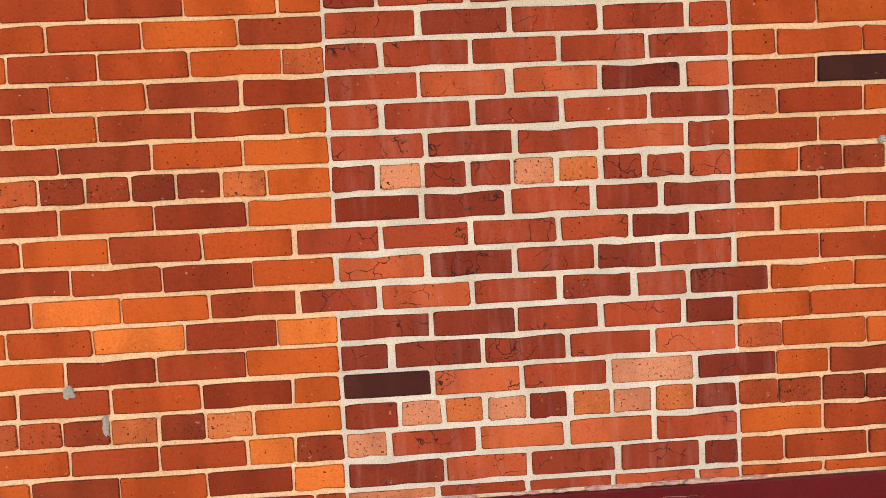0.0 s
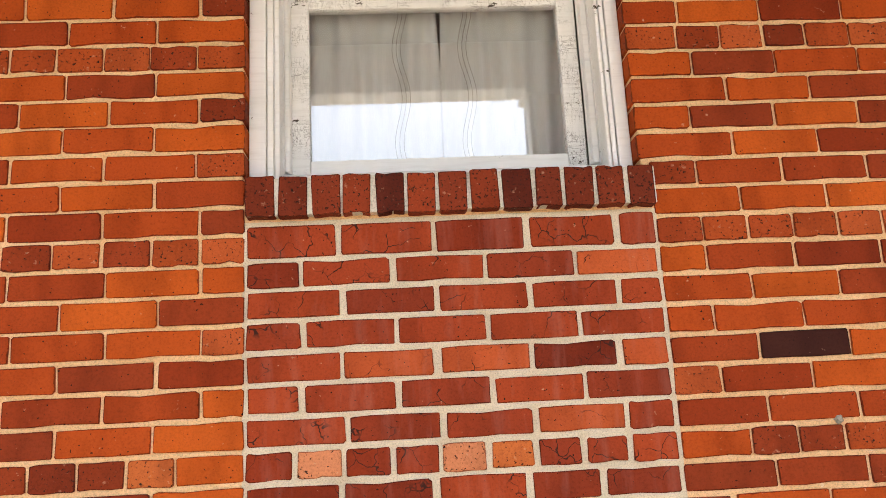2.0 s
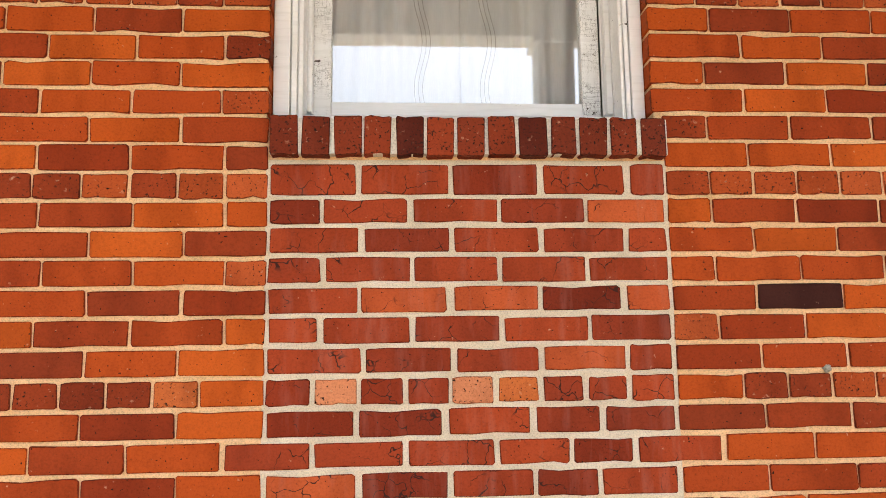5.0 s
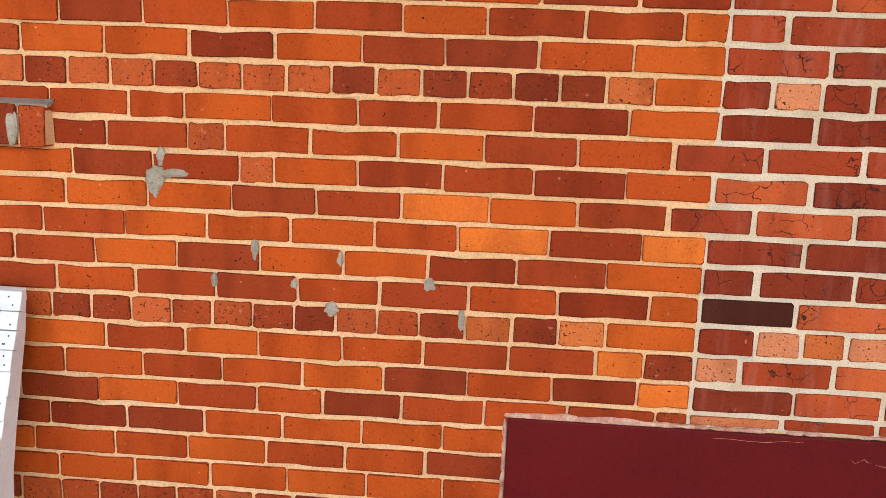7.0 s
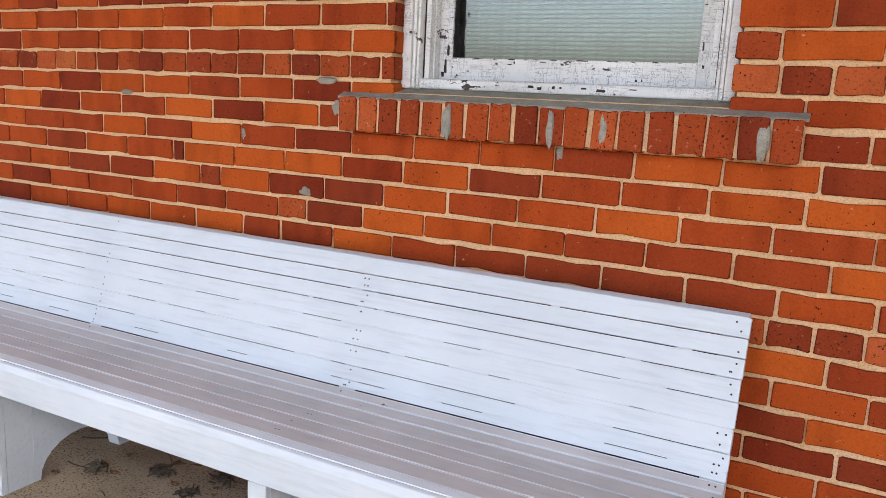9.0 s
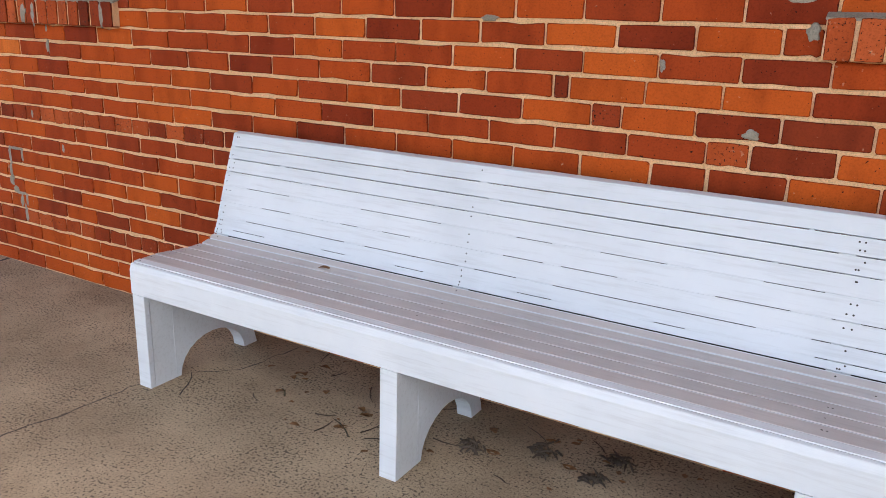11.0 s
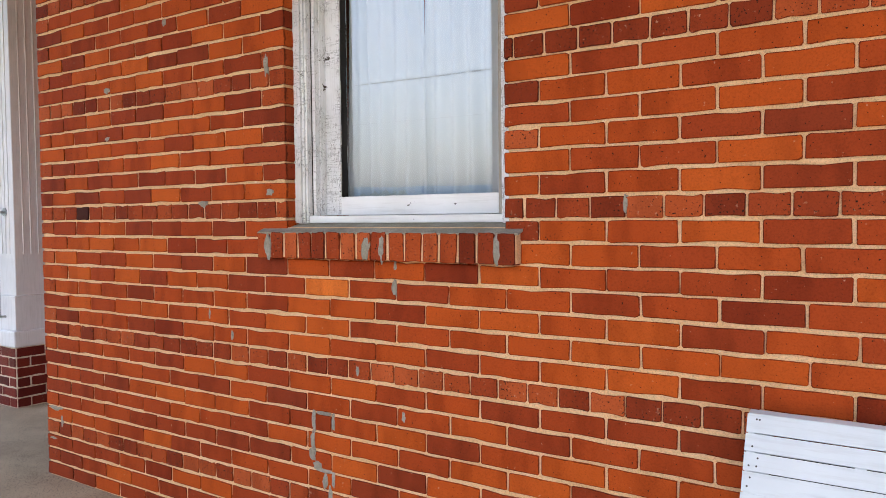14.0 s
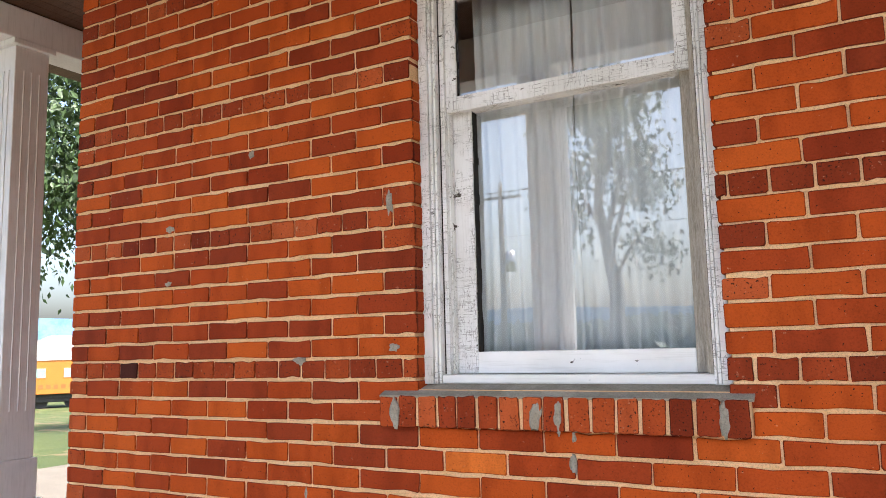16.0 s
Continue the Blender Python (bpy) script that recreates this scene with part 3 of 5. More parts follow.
def lay_wall():
    mats = [M_BRICK, M_HEAD, M_DARK, M_BLACK, M_ORANGE, M_OCHRE]
    rest, singles, seed = [], 0, 0
    rnd = random.Random(5)
    for c in range(int(WALL_TOP / COURSE)):
        head = c in HEADERS
        xs = header_joints(c) if head else course_joints(c)
        z0, z1 = c * COURSE + JOINT / 2, (c + 1) * COURSE - JOINT / 2
        for b, a in zip(xs, xs[1:]):
            seed += 1
            for u, v in free_spans(a, b, z0, z1):
                w = v - u
                mat = M_HEAD if w < 0.135 and (head or rnd.random() < 0.6) else M_BRICK
                if mat is M_BRICK and rnd.random() < 0.04:
                    mat = M_DARK
                for x, m in odd.get(c, ()):
                    if u < x < v:
                        mat = m
                g = JOINT * rnd.uniform(0.18, 0.44)
                jamb = any(abs(v - o[0]) < 0.02 or abs(u - o[1]) < 0.02 for o in OPENINGS) and z1 > 1.3
                end = abs(u - WALL_END) < 0.02
                p0, p1 = u + g, v - g
                sag = -0.0017 * min(max(0, c - 19), 16) if -1.8 < u < 0.01 else -0.0022 * max(0, c - 14) * min(1.0, max(0.0, (-3.3 - u) / 1.2)) if -5.6 < u < -2.6 else 0.0
                if jamb or end:
                    p0, p1 = (u + (0 if abs(u - WALL_END) < 0.02 or any(abs(u - o[1]) < 0.02 for o in OPENINGS) else g), v - (0 if any(abs(v - o[0]) < 0.02 for o in OPENINGS) else g))
                dz0, dz1 = z0 + sag + rnd.uniform(-0.0018, 0.0018), z1 + sag + rnd.uniform(-0.0018, 0.0018)
                if z0 < PANEL[3] < z1 and u >= PANEL[0] - 0.01:
                    dz0 = PANEL[3] + 0.004
                deep = 0.105 if jamb or end else 0.02
                if -1.62 < u and v < 1.5 and 8 <= c <= 27 and not jamb and singles < 300:
                    singles += 1
                    lay(p0, p1, dz0, dz1, mat, wall, deep, seed)
                else:
                    vs, fs = brick_shape(p1 - p0, dz1 - dz0, deep, seed)
                    mx, mz = (p0 + p1) / 2, (dz0 + dz1) / 2
                    rest.append(([(x + mx, y, z + mz) for x, y, z in vs], fs, mats.index(mat)))
    joined("brick_rest", rest, mats, wall, "red bricks in running bond with header courses")


def infill():
    """The later brickwork that closes the foot of the short window, with grey mortar."""
    slab_ob = tagged(part("brick_infill", box(INFILL[0] - 0.004, INFILL[1] + 0.004, 0.0042, 0.0058, INFILL[2], INFILL[3]), M_GREYMORTAR), "darker red brick infill under the short window with grey mortar", "brick infill", kind="structure")
    tone = {25: "rrdrr", 24: "drrrb", 23: "rrrrr", 22: "rrrrr", 21: "rbbdb", 20: "rrrrr", 19: "rrrbr", 18: "dpdrporrr", 17: "ddrrr", 16: "rrrrdr", 15: "bdrrr", 14: "rbrrrd",
            13: "rrrrd", 12: "rrrrb", 11: "kbrpd", 10: "dpopdopod", 9: "prbbr", 8: "rbrrd", 7: "prrbb"}
    own = {25: (0.227, 0.460, 0.689, 0.911), 24: (0.134, 0.356, 0.580, 0.800), 23: (0.233, 0.458, 0.683, 0.902), 22: (0.138, 0.360, 0.580, 0.798), 21: (0.229, 0.452, 0.675, 0.888), 20: (0.132, 0.357, 0.581, 0.800), 19: (0.236, 0.457, 0.678, 0.893), 13: (0.230, 0.445, 0.661, 0.873), 12: (0.130, 0.358, 0.574, 0.794), 11: (0.231, 0.451, 0.676, 0.898), 9: (0.114, 0.340, 0.562, 0.788), 8: (0.250, 0.465, 0.692, 0.910),
           17: (0.218, 0.437, 0.651, 0.823), 16: (0.117, 0.34, 0.559, 0.743, 0.901), 15: (0.228, 0.448, 0.655, 0.814), 14: (0.109, 0.337, 0.559, 0.748, 0.886)}
    mats = {"r": M_OLD, "d": M_OLDDARK, "k": M_BLACK, "b": M_OLDBRIGHT, "p": M_PALE, "o": M_OCHRE}
    rnd = random.Random(8)
    for c in range(7, 26):
        if c in (10, 18):
            xs = [0.0] + [(0.144 + 0.1075 * k) if c == 10 else (0.116 + 0.1115 * k) for k in range(8)] + [1.012]
        elif c % 2:
            xs = [0.0, 0.232, 0.455, 0.678, 0.9, 1.012]
        else:
            xs = [0.0, 0.128, 0.35, 0.572, 0.792, 1.012]
        if c in own:
            xs = [0.0, *own[c], 1.012]
        if c in TOOTH:
            xs[0], xs[-1] = TOOTH[c]
        row = tone[c]
        for k, (a, b) in enumerate(zip(xs, xs[1:])):
            a2, b2 = a + 0.006 * rnd.uniform(0.6, 1.7), b - 0.006 * rnd.uniform(0.6, 1.7)
            z0 = max(c * COURSE + 0.006 * rnd.uniform(0.7, 1.5), INFILL[2] + 0.004)
            lay(a2, b2, z0, (c + 1) * COURSE - 0.006 * rnd.uniform(0.7, 1.5) + (0.016 if c == 25 else 0.0), mats[row[min(k, len(row) - 1)]], slab_ob, 0.018, 31 * c + k)


def sill(name, x0, x1, count, z0, z1, out, label, light=False):
    """Bricks on edge that stick out under a window, with a sloping mortar bed."""
    t = thing(name, label, "window sill", kind="structure")
    step = (x1 - x0) / count
    rnd = random.Random(name)
    if light:
        part("mortar_bed", box(x0 + 0.004, x1 - 0.004, -out + 0.006, 0.02, z0 + 0.004, z1 - 0.004), M_LIME, t)
    else:
        part("mortar_bed", prism([(-out + 0.005, z0 + 0.004), (0.09, z0 + 0.004), (0.09, z1 + 0.035), (0.0, z1 + 0.012), (-out + 0.008, z1 - 0.002)], "x", x0 + 0.003, x1 - 0.003), M_MORTAR, t)
        bm = prism([(-out + 0.004, z1 - 0.006), (0.005, z1 + 0.008), (0.088, z1 + 0.030), (0.088, z1 + 0.038), (0.0, z1 + 0.014), (-out + 0.002, z1 + 0.001)], "x", x0 + 0.001, x1 + 0.006)
        part("cement_cap", bm, M_CEMENT, t, "grey cement slope on the sill")
    for k in range(count):
        a, b = x0 + k * step + 0.005 * rnd.uniform(0.5, 1.6), x0 + (k + 1) * step - 0.005 * rnd.uniform(0.5, 1.6)
        vs, fs = brick_shape(b - a, z1 - z0, out + 0.02, rnd.randrange(9999))
        me = bpy.data.meshes.new("brick")
        me.from_pydata(vs, [], fs)
        rimmed(me)
        me.materials.append(M_SILLBRICK if light else M_HEAD)
        ob = new("brick", me)
        ob.location = ((a + b) / 2, -out + rnd.uniform(-0.002, 0.002), (z0 + z1) / 2 + rnd.uniform(-0.002, 0.002))
        ob.rotation_euler = (0, rnd.uniform(-0.02, 0.02), 0)
        ob.parent = t
    return t


def arch(o, label):
    """Two rings of bricks on edge over an opening."""
    l, r, _ = o
    half = (r - l) / 2
    rad = (half**2 + RISE**2) / (2 * RISE)
    cx, cz = (l + r) / 2, SPRING + RISE - rad
    t = thing("brick_arch", label, "brick arch", kind="structure")
    span = math.asin(half / rad) + 0.02
    part("mortar_bed", ring_slab(cx, cz, rad + 0.007, rad + 0.213, span), M_MORTAR, t)
    for ring in range(2):
        r0 = rad + 0.001 + ring * 0.108
        n = 18
        for k in range(n):
            a = -span + 2 * span * (k + 0.5) / n
            w = 2 * span * (r0 + 0.05) / n - 0.011
            vs, fs = brick_shape(w, 0.098, 0.10, 900 + ring * 40 + k)
            me = bpy.data.meshes.new("brick")
            me.from_pydata(vs, [], fs)
            rimmed(me)
            me.materials.append(M_HEAD if (k + ring) % 3 == 0 else M_BRICK)
            ob = new("brick", me)
            ob.location = (cx + (r0 + 0.05) * math.sin(a), 0, cz + (r0 + 0.05) * math.cos(a))
            ob.rotation_euler = (0, a, 0)
            ob.parent = t


def ring_slab(cx, cz, r0, r1, span):
    bm = bmesh.new()
    n = 24
    rows = []
    for k in range(n + 1):
        a = -span + 2 * span * k / n
        rows.append([bm.verts.new((cx + r * math.sin(a), y, cz + r * math.cos(a))) for r, y in ((r0, 0.003), (r1, 0.003), (r1, 0.0058), (r0, 0.1))])
    for u, v in zip(rows, rows[1:]):
        for k in range(4):
            bm.faces.new((u[k], v[k], v[(k + 1) % 4], u[(k + 1) % 4]))
    bmesh.ops.recalc_face_normals(bm, faces=bm.faces)
    return bm


# ---------- windows ----------
def pane(x0, x1, y, z0, z1, parent, lean=0.0):
    bm = box(x0, x1, y, y + 0.003, z0, z1)
    bmesh.ops.delete(bm, geom=[f for f in bm.faces if f.normal.y > 0.5], context="FACES_ONLY")
    for v in bm.verts:
        v.co.y -= lean * (v.co.z - z0)
    ob = part("pane", bm, M_GLASS, parent, "clear old glass pane")
    ob.visible_shadow = False
    return ob


def curtain(x0, x1, y, z0, z1, folds, amp, mat, label, seed=1):
    rnd = random.Random(seed)
    bm = bmesh.new()
    n = folds * 10
    ph = [rnd.uniform(0, 6.3) for _ in range(3)]
    rows = []
    for zi in range(9):
        v = zi / 8
        row = []
        for k in range(n + 1):
            u = k / n
            w = amp * (math.sin(u * folds * 6.283 + 0.5 * math.sin(v * 3 + ph[0])) + 0.5 * math.sin(u * folds * 2.7 + ph[1] + v))
            row.append(bm.verts.new((x0 + (x1 - x0) * u + 0.006 * math.sin(v * 5 + u * 9 + ph[2]), y + w * (0.7 + 0.3 * (1 - v)), z0 + (z1 - z0) * v)))
        rows.append(row)
    for a, b in zip(rows, rows[1:]):
        for k in range(n):
            bm.faces.new((a[k], a[k + 1], b[k + 1], b[k]))
    ob = part("curtain", bm, mat, None, smooth=True)
    s = ob.modifiers.new("cloth", "SOLIDIFY")
    s.thickness = 0.0015
    return tagged(ob, label, "curtain")


def casing(t, x0, x1, z0, z1, y, width, mat, left=None, right=None):
    """Outer frame with a stepped moulding: two sides and a head."""
    lw, rw = left or width, right or width
    for a, b, turn in ((x0, x0 + lw, 1), (x1 - rw, x1, -1)):
        w = b - a
        bm = box(a, b, y + 0.012, y + 0.07, z0, z1 - 0.001)
        for f, g, out in ((0.0, 0.56, -0.006), (0.60, 0.80, 0.0), (0.84, 1.0, 0.004)):
            u, v = (a + f * w, a + g * w) if turn > 0 else (b - g * w, b - f * w)
            box(u, v, y + out, y + 0.014, z0 + 0.002, z1, 0.0025, into=bm)
        part("casing_side", bm, mat, t)
    bm = box(x0 + lw, x1 - rw, y + 0.012, y + 0.07, z1 - 0.07, z1 - 0.001)
    for f, g, out in ((0.0, 0.56, -0.006), (0.60, 0.80, 0.0), (0.84, 1.0, 0.004)):
        box(x0 + lw * 0.9, x1 - rw * 0.9, y + out + 0.001, y + 0.014, z1 - 0.07 * g, z1 - 0.07 * f - 0.001, 0.0025, into=bm)
    part("casing_head", bm, mat, t)


def tall_window(name, o, label, mat, rail_mat, bare=False):
    """A double-hung sash window in an arched opening."""
    l, r, z = o
    t = thing(name, label, "window", kind="structure")
    top = SPRING - 0.01
    y = 0.055
    lw = 0.052 if name == "window_2" else 0.062
    casing(t, l + 0.002, r - 0.002, z + 0.004, top, y, lw, mat, right=0.05)
    part("window_sill", box(l + 0.03, r - 0.03, y + 0.012, 0.2, z + 0.006, z + 0.034, 0.004), rail_mat, t)
    fan = [(l + 0.004, top + 0.001)] + [(x, arch_height(x, o) - 0.004) for x in [l + 0.004 + (r - l - 0.008) * k / 14 for k in range(15)]] + [(r - 0.004, top + 0.001)]
    part("arch_board", prism(fan, "y", y + 0.01, y + 0.05), mat, t)
    # jamb liners with the grooves that the sashes slide in
    for a, b in ((l + lw, l + lw + 0.022), (r - 0.05 - 0.022, r - 0.05)):
        bm = box(a, b, y + 0.03, 0.20, z + 0.035, top - 0.07)
        box(a - 0.0, b + 0.004 if a < (l + r) / 2 else b, y + 0.055, y + 0.062, z + 0.036, top - 0.072, into=bm)
        part("jamb", bm, M_BAREWOOD if bare and a > (l + r) / 2 else mat, t)
        # the groove is not cut: a thin dark strip paints its shade
        gx = a + 0.003 if a < (l + r) / 2 else b - 0.007
        part("groove", box(gx, gx + 0.004, y + 0.0285, y + 0.031, z + 0.037, top - 0.073), M_GAP, t, "dark strip painted as the shaded joint beside the frame")
    a, b = l + lw + 0.022, r - 0.072
    mid = 2.280
    st = 0.042
    left = 0.074 if bare else 0.042
    for sash, yy, z0, z1, low, high, deep in (("upper_sash", 0.098, mid - 0.03, top - 0.071, 0.055, 0.05, 0.018), ("lower_sash", 0.145, z + 0.036, mid + 0.015, 0.072 if bare else 0.064, 0.034, 0.040)):
        d = deep + 0.008
        sl = left if sash == "lower_sash" else 0.042
        s = part(sash, box(a, a + sl, yy, yy + d, z0, z1, 0.003), mat, t)
        part("stile", box(b - st, b, yy, yy + d, z0, z1, 0.003), M_BAREWOOD if bare and sash == "lower_sash" else mat, s)
        part("rail", box(a + sl, b - st, yy + 0.001, yy + d - 0.001, z0, z0 + low, 0.003), rail_mat if sash == "lower_sash" else mat, s)
        part("rail", box(a + sl, b - st, yy + 0.001, yy + d - 0.001, z1 - high, z1, 0.003), mat, s)
        pane(a + sl - 0.003, b - st + 0.003, yy + deep, z0 + low - 0.003, z1 - high + 0.003, s)
        # weathered glazing rebate, black with old putty
        rnd = random.Random(name + sash)
        bm = bmesh.new()
        q = z0 + low
        while q < z1 - high - 0.01:
            w = min(rnd.uniform(0.02, 0.07), z1 - high - q)
            box(a + sl - 0.001, a + sl + rnd.uniform(0.002, 0.006), yy + 0.006 + rnd.uniform(0, 0.004), yy + deep - 0.001, q, q + w, into=bm)
            q += w
        part("putty", bm, M_GAP, s, "blackened old putty along the glass")
    if not bare:
        # places where the paint has fallen away down to dark wood
        rnd = random.Random(71)
        spots = [(-2.30, 1.3325, 0.026, 0.009), (-2.275, 1.329, 0.016, 0.012), (-2.235, 1.3315, 0.012, 0.010), (-2.215, 1.332, 0.010, 0.006), (-2.105, 1.328, 0.030, 0.011), (-2.15, 1.3325, 0.02, 0.006), (-2.40, 1.333, 0.014, 0.004), (-2.02, 1.334, 0.03, 0.004)]
        spots = [(x, zz, w, h, y + 0.0105) for x, zz, w, h in spots]
        spots += [(x, zz, w, h, 0.1448) for x, zz, w, h in ((-2.035, 1.360, 0.007, 0.009), (-2.02, 1.361, 0.005, 0.010), (-2.44, 1.395, 0.012, 0.006), (-2.40, 1.394, 0.018, 0.004), (-2.385, 1.399, 0.006, 0.010), (-2.30, 1.402, 0.022, 0.003), (-2.11, 1.370, 0.010, 0.003), (-2.604, 1.385, 0.012, 0.05), (-2.596, 1.43, 0.010, 0.04), (-2.612, 1.36, 0.012, 0.02), (-1.872, 1.45, 0.006, 0.03), (-1.868, 1.40, 0.008, 0.012))]
        spots += [(-2.57 + 0.045 * k + rnd.uniform(-0.02, 0.02), z + 0.098, rnd.uniform(0.008, 0.035), rnd.uniform(0.002, 0.005), 0.1448) for k in range(15)]
        bm = bmesh.new()
        for x, zz, w, h, yy in spots:
            n = 9
            ring = []
            for k in range(n):
                q = 2 * math.pi * k / n
                f = rnd.uniform(0.65, 1.15)
                ring.append((x + w / 2 * f * max(-0.8, min(0.8, 1.3 * math.cos(q))), zz + h / 2 * f * max(-0.8, min(0.8, 1.3 * math.sin(q)))))
            front = [bm.verts.new((u, yy, v)) for u, v in ring]
            rear = [bm.verts.new((u, yy + 0.003, v)) for u, v in ring]
            bm.faces.new(front)
            for k in range(n):
                bm.faces.new((front[k], rear[k], rear[(k + 1) % n], front[(k + 1) % n]))
        bmesh.ops.recalc_face_normals(bm, faces=bm.faces)
        part("bare_patch", bm, M_CRACK, t, "dark bare wood where paint has flaked off")
    return t


def short_window():
    l, r, z = OPEN_A
    t = thing("window_1", "short white window with an arched head board and peeling paint", "window", kind="structure")
    top, y = SPRING - 0.012, 0.05
    casing(t, l + 0.002, r - 0.002, z + 0.004, top, y, 0.076, M_FRAME, right=0.06)
    part("window_sill", prism([(y - 0.004, z + 0.003), (0.24, z + 0.003), (0.24, z + 0.066), (y + 0.004, z + 0.024), (y - 0.004, z + 0.018)], "x", l + 0.079, r - 0.063), M_ALLIG, t, "cracked white sloping sill board")
    part("head_mould", box(l + 0.004, r - 0.004, y - 0.012, y + 0.03, top + 0.001, top + 0.018, 0.004), M_FRAME, t)
    fan = [(l + 0.004, top + 0.019)] + [(x, arch_height(x, OPEN_A) - 0.004) for x in [l + 0.004 + (r - l - 0.008) * k / 18 for k in range(19)]] + [(r - 0.004, top + 0.019)]
    part("arch_board", prism(fan, "y", y + 0.004, y + 0.05), M_ALLIG, t, "cracked white board in the arch")
    for a, b, u, v in ((l + 0.070, l + 0.080, l + 0.080, l + 0.093), (r - 0.064, r - 0.052, r - 0.082, r - 0.064)):
        part("jamb", box(a, b, y + 0.072, 0.24, z + 0.05, top - 0.071, 0.002), M_FRAME, t)
        stop = box(u, v, 0.150, 0.174, z + 0.06, top - 0.072, 0.003)
        box(u, v, 0.125, 0.147, z + 0.055, top - 0.072, 0.004, into=stop)
        part("stop_bead", stop, M_FRAME, t)
    part("jamb_head", box(l + 0.081, r - 0.065, y + 0.072, 0.24, top - 0.069, top - 0.050), M_FRAME, t)
    stop = box(l + 0.094, r - 0.083, 0.150, 0.174, top - 0.118, top - 0.0695, 0.003)
    box(l + 0.094, r - 0.083, 0.138, 0.149, top - 0.092, top - 0.0695, 0.003, into=stop)
    part("stop_bead", stop, M_FRAME, t)
    a, b, z0, z1, yy = l + 0.088, r - 0.084, z + 0.048, top - 0.110, 0.176
    s = part("sash", box(a, a + 0.053, yy, yy + 0.035, z0, z1, 0.003), M_PEEL, t)
    part("stile", box(b - 0.053, b, yy, yy + 0.035, z0, z1, 0.003), M_PEEL, s)
    part("rail", box(a + 0.053, b - 0.053, yy + 0.001, yy + 0.034, z0, z0 + 0.053, 0.003), M_FRAME, s)
    part("rail", box(a + 0.053, b - 0.053, yy + 0.001, yy + 0.034, z1 - 0.062, z1, 0.003), M_PEEL, s)
    pane(a + 0.050, b - 0.050, yy + 0.022, z0 + 0.050, z1 - 0.059, s, lean=0.025)


short_window()
tall_window("window_2", OPEN_B, "tall white sash window with badly peeling paint and a green blind", M_PEEL, M_PEEL)
tall_window("window_3", OPEN_C, "tall white double-hung sash window with worn paint", M_WORN, M_FRAME, bare=True)
sill("sill_1", 0.004, 1.016, 13, 1.950, 2.050, 0.030, "red brick-on-edge sill with pale mortar joints", light=True)
sill("sill_2", -2.865, -1.605, 18, 1.182, 1.282, 0.034, "red brick-on-edge sill with a grey cement slope")
sill("sill_3", -6.662, -5.492, 16, 1.182, 1.282, 0.034, "red brick-on-edge sill patched with grey cement")
for o in OPENINGS:
    arch(o, "segmental arch of red bricks over a window")

curtain(0.10, 0.505, 0.245, 2.0, 2.72, 6, 0.012, M_CLOTH_GREY, "grey-white sheer curtain with stitched wavy lines", 3)
curtain(0.515, 0.90, 0.247, 2.0, 2.72, 6, 0.014, M_CLOTH_GREY, "grey-white sheer curtain with stitched wavy lines", 4)
def stitches(ob, x, y):
    for k in range(3):
        pts = [(x + 0.012 * k + 0.012 * math.sin(z * 22), y, z) for z in [2.12 + 0.02 * q for q in range(29)]]
        part("stitched_line", tube(pts, 0.0012, 5), M_STITCH, ob)


for ob, x in zip([o for o in scene.objects if o.name.startswith("curtain")], (0.385, 0.575)):
    stitches(ob, x, 0.226)
curtain(-6.405, -6.03, 0.245, 1.33, 2.72, 6, 0.019, M_CLOTH, "white sheer curtain with soft folds", 5)
curtain(-6.035, -5.66, 0.255, 1.33, 2.72, 5, 0.020, M_CLOTH, "white sheer curtain with soft folds", 6)


def blind():
    t = thing("window_blind", "pale green blind of narrow horizontal pleats, fully lowered", "blind", at=(0, 0, 0))
    part("head_rail", box(-2.60, -1.84, 0.24, 0.28, 2.66, 2.70, 0.003), M_BLIND, t)
    bm = bmesh.new()
    pts = [(0.0, 0.0047 * (s / 0.6)) for s in (-0.6, -0.3, 0, 0.3, 0.6)]
    rows = [[bm.verts.new((x, -0.0015 * (1 - (q / 0.0047) ** 2), q)) for _, q in pts] for x in (-0.375, 0.375)]
    for k in range(4):
        bm.faces.new((rows[0][k], rows[1][k], rows[1][k + 1], rows[0][k + 1]))
    me = bpy.data.meshes.new("slat")
    bm.to_mesh(me)
    bm.free()
    me.materials.append(M_BLIND)
    for k in range(104):
        ob = new("slat", me)
        ob.location = (-2.22, 0.26, 1.35 + k * 0.0126)
        ob.parent = t


blind()


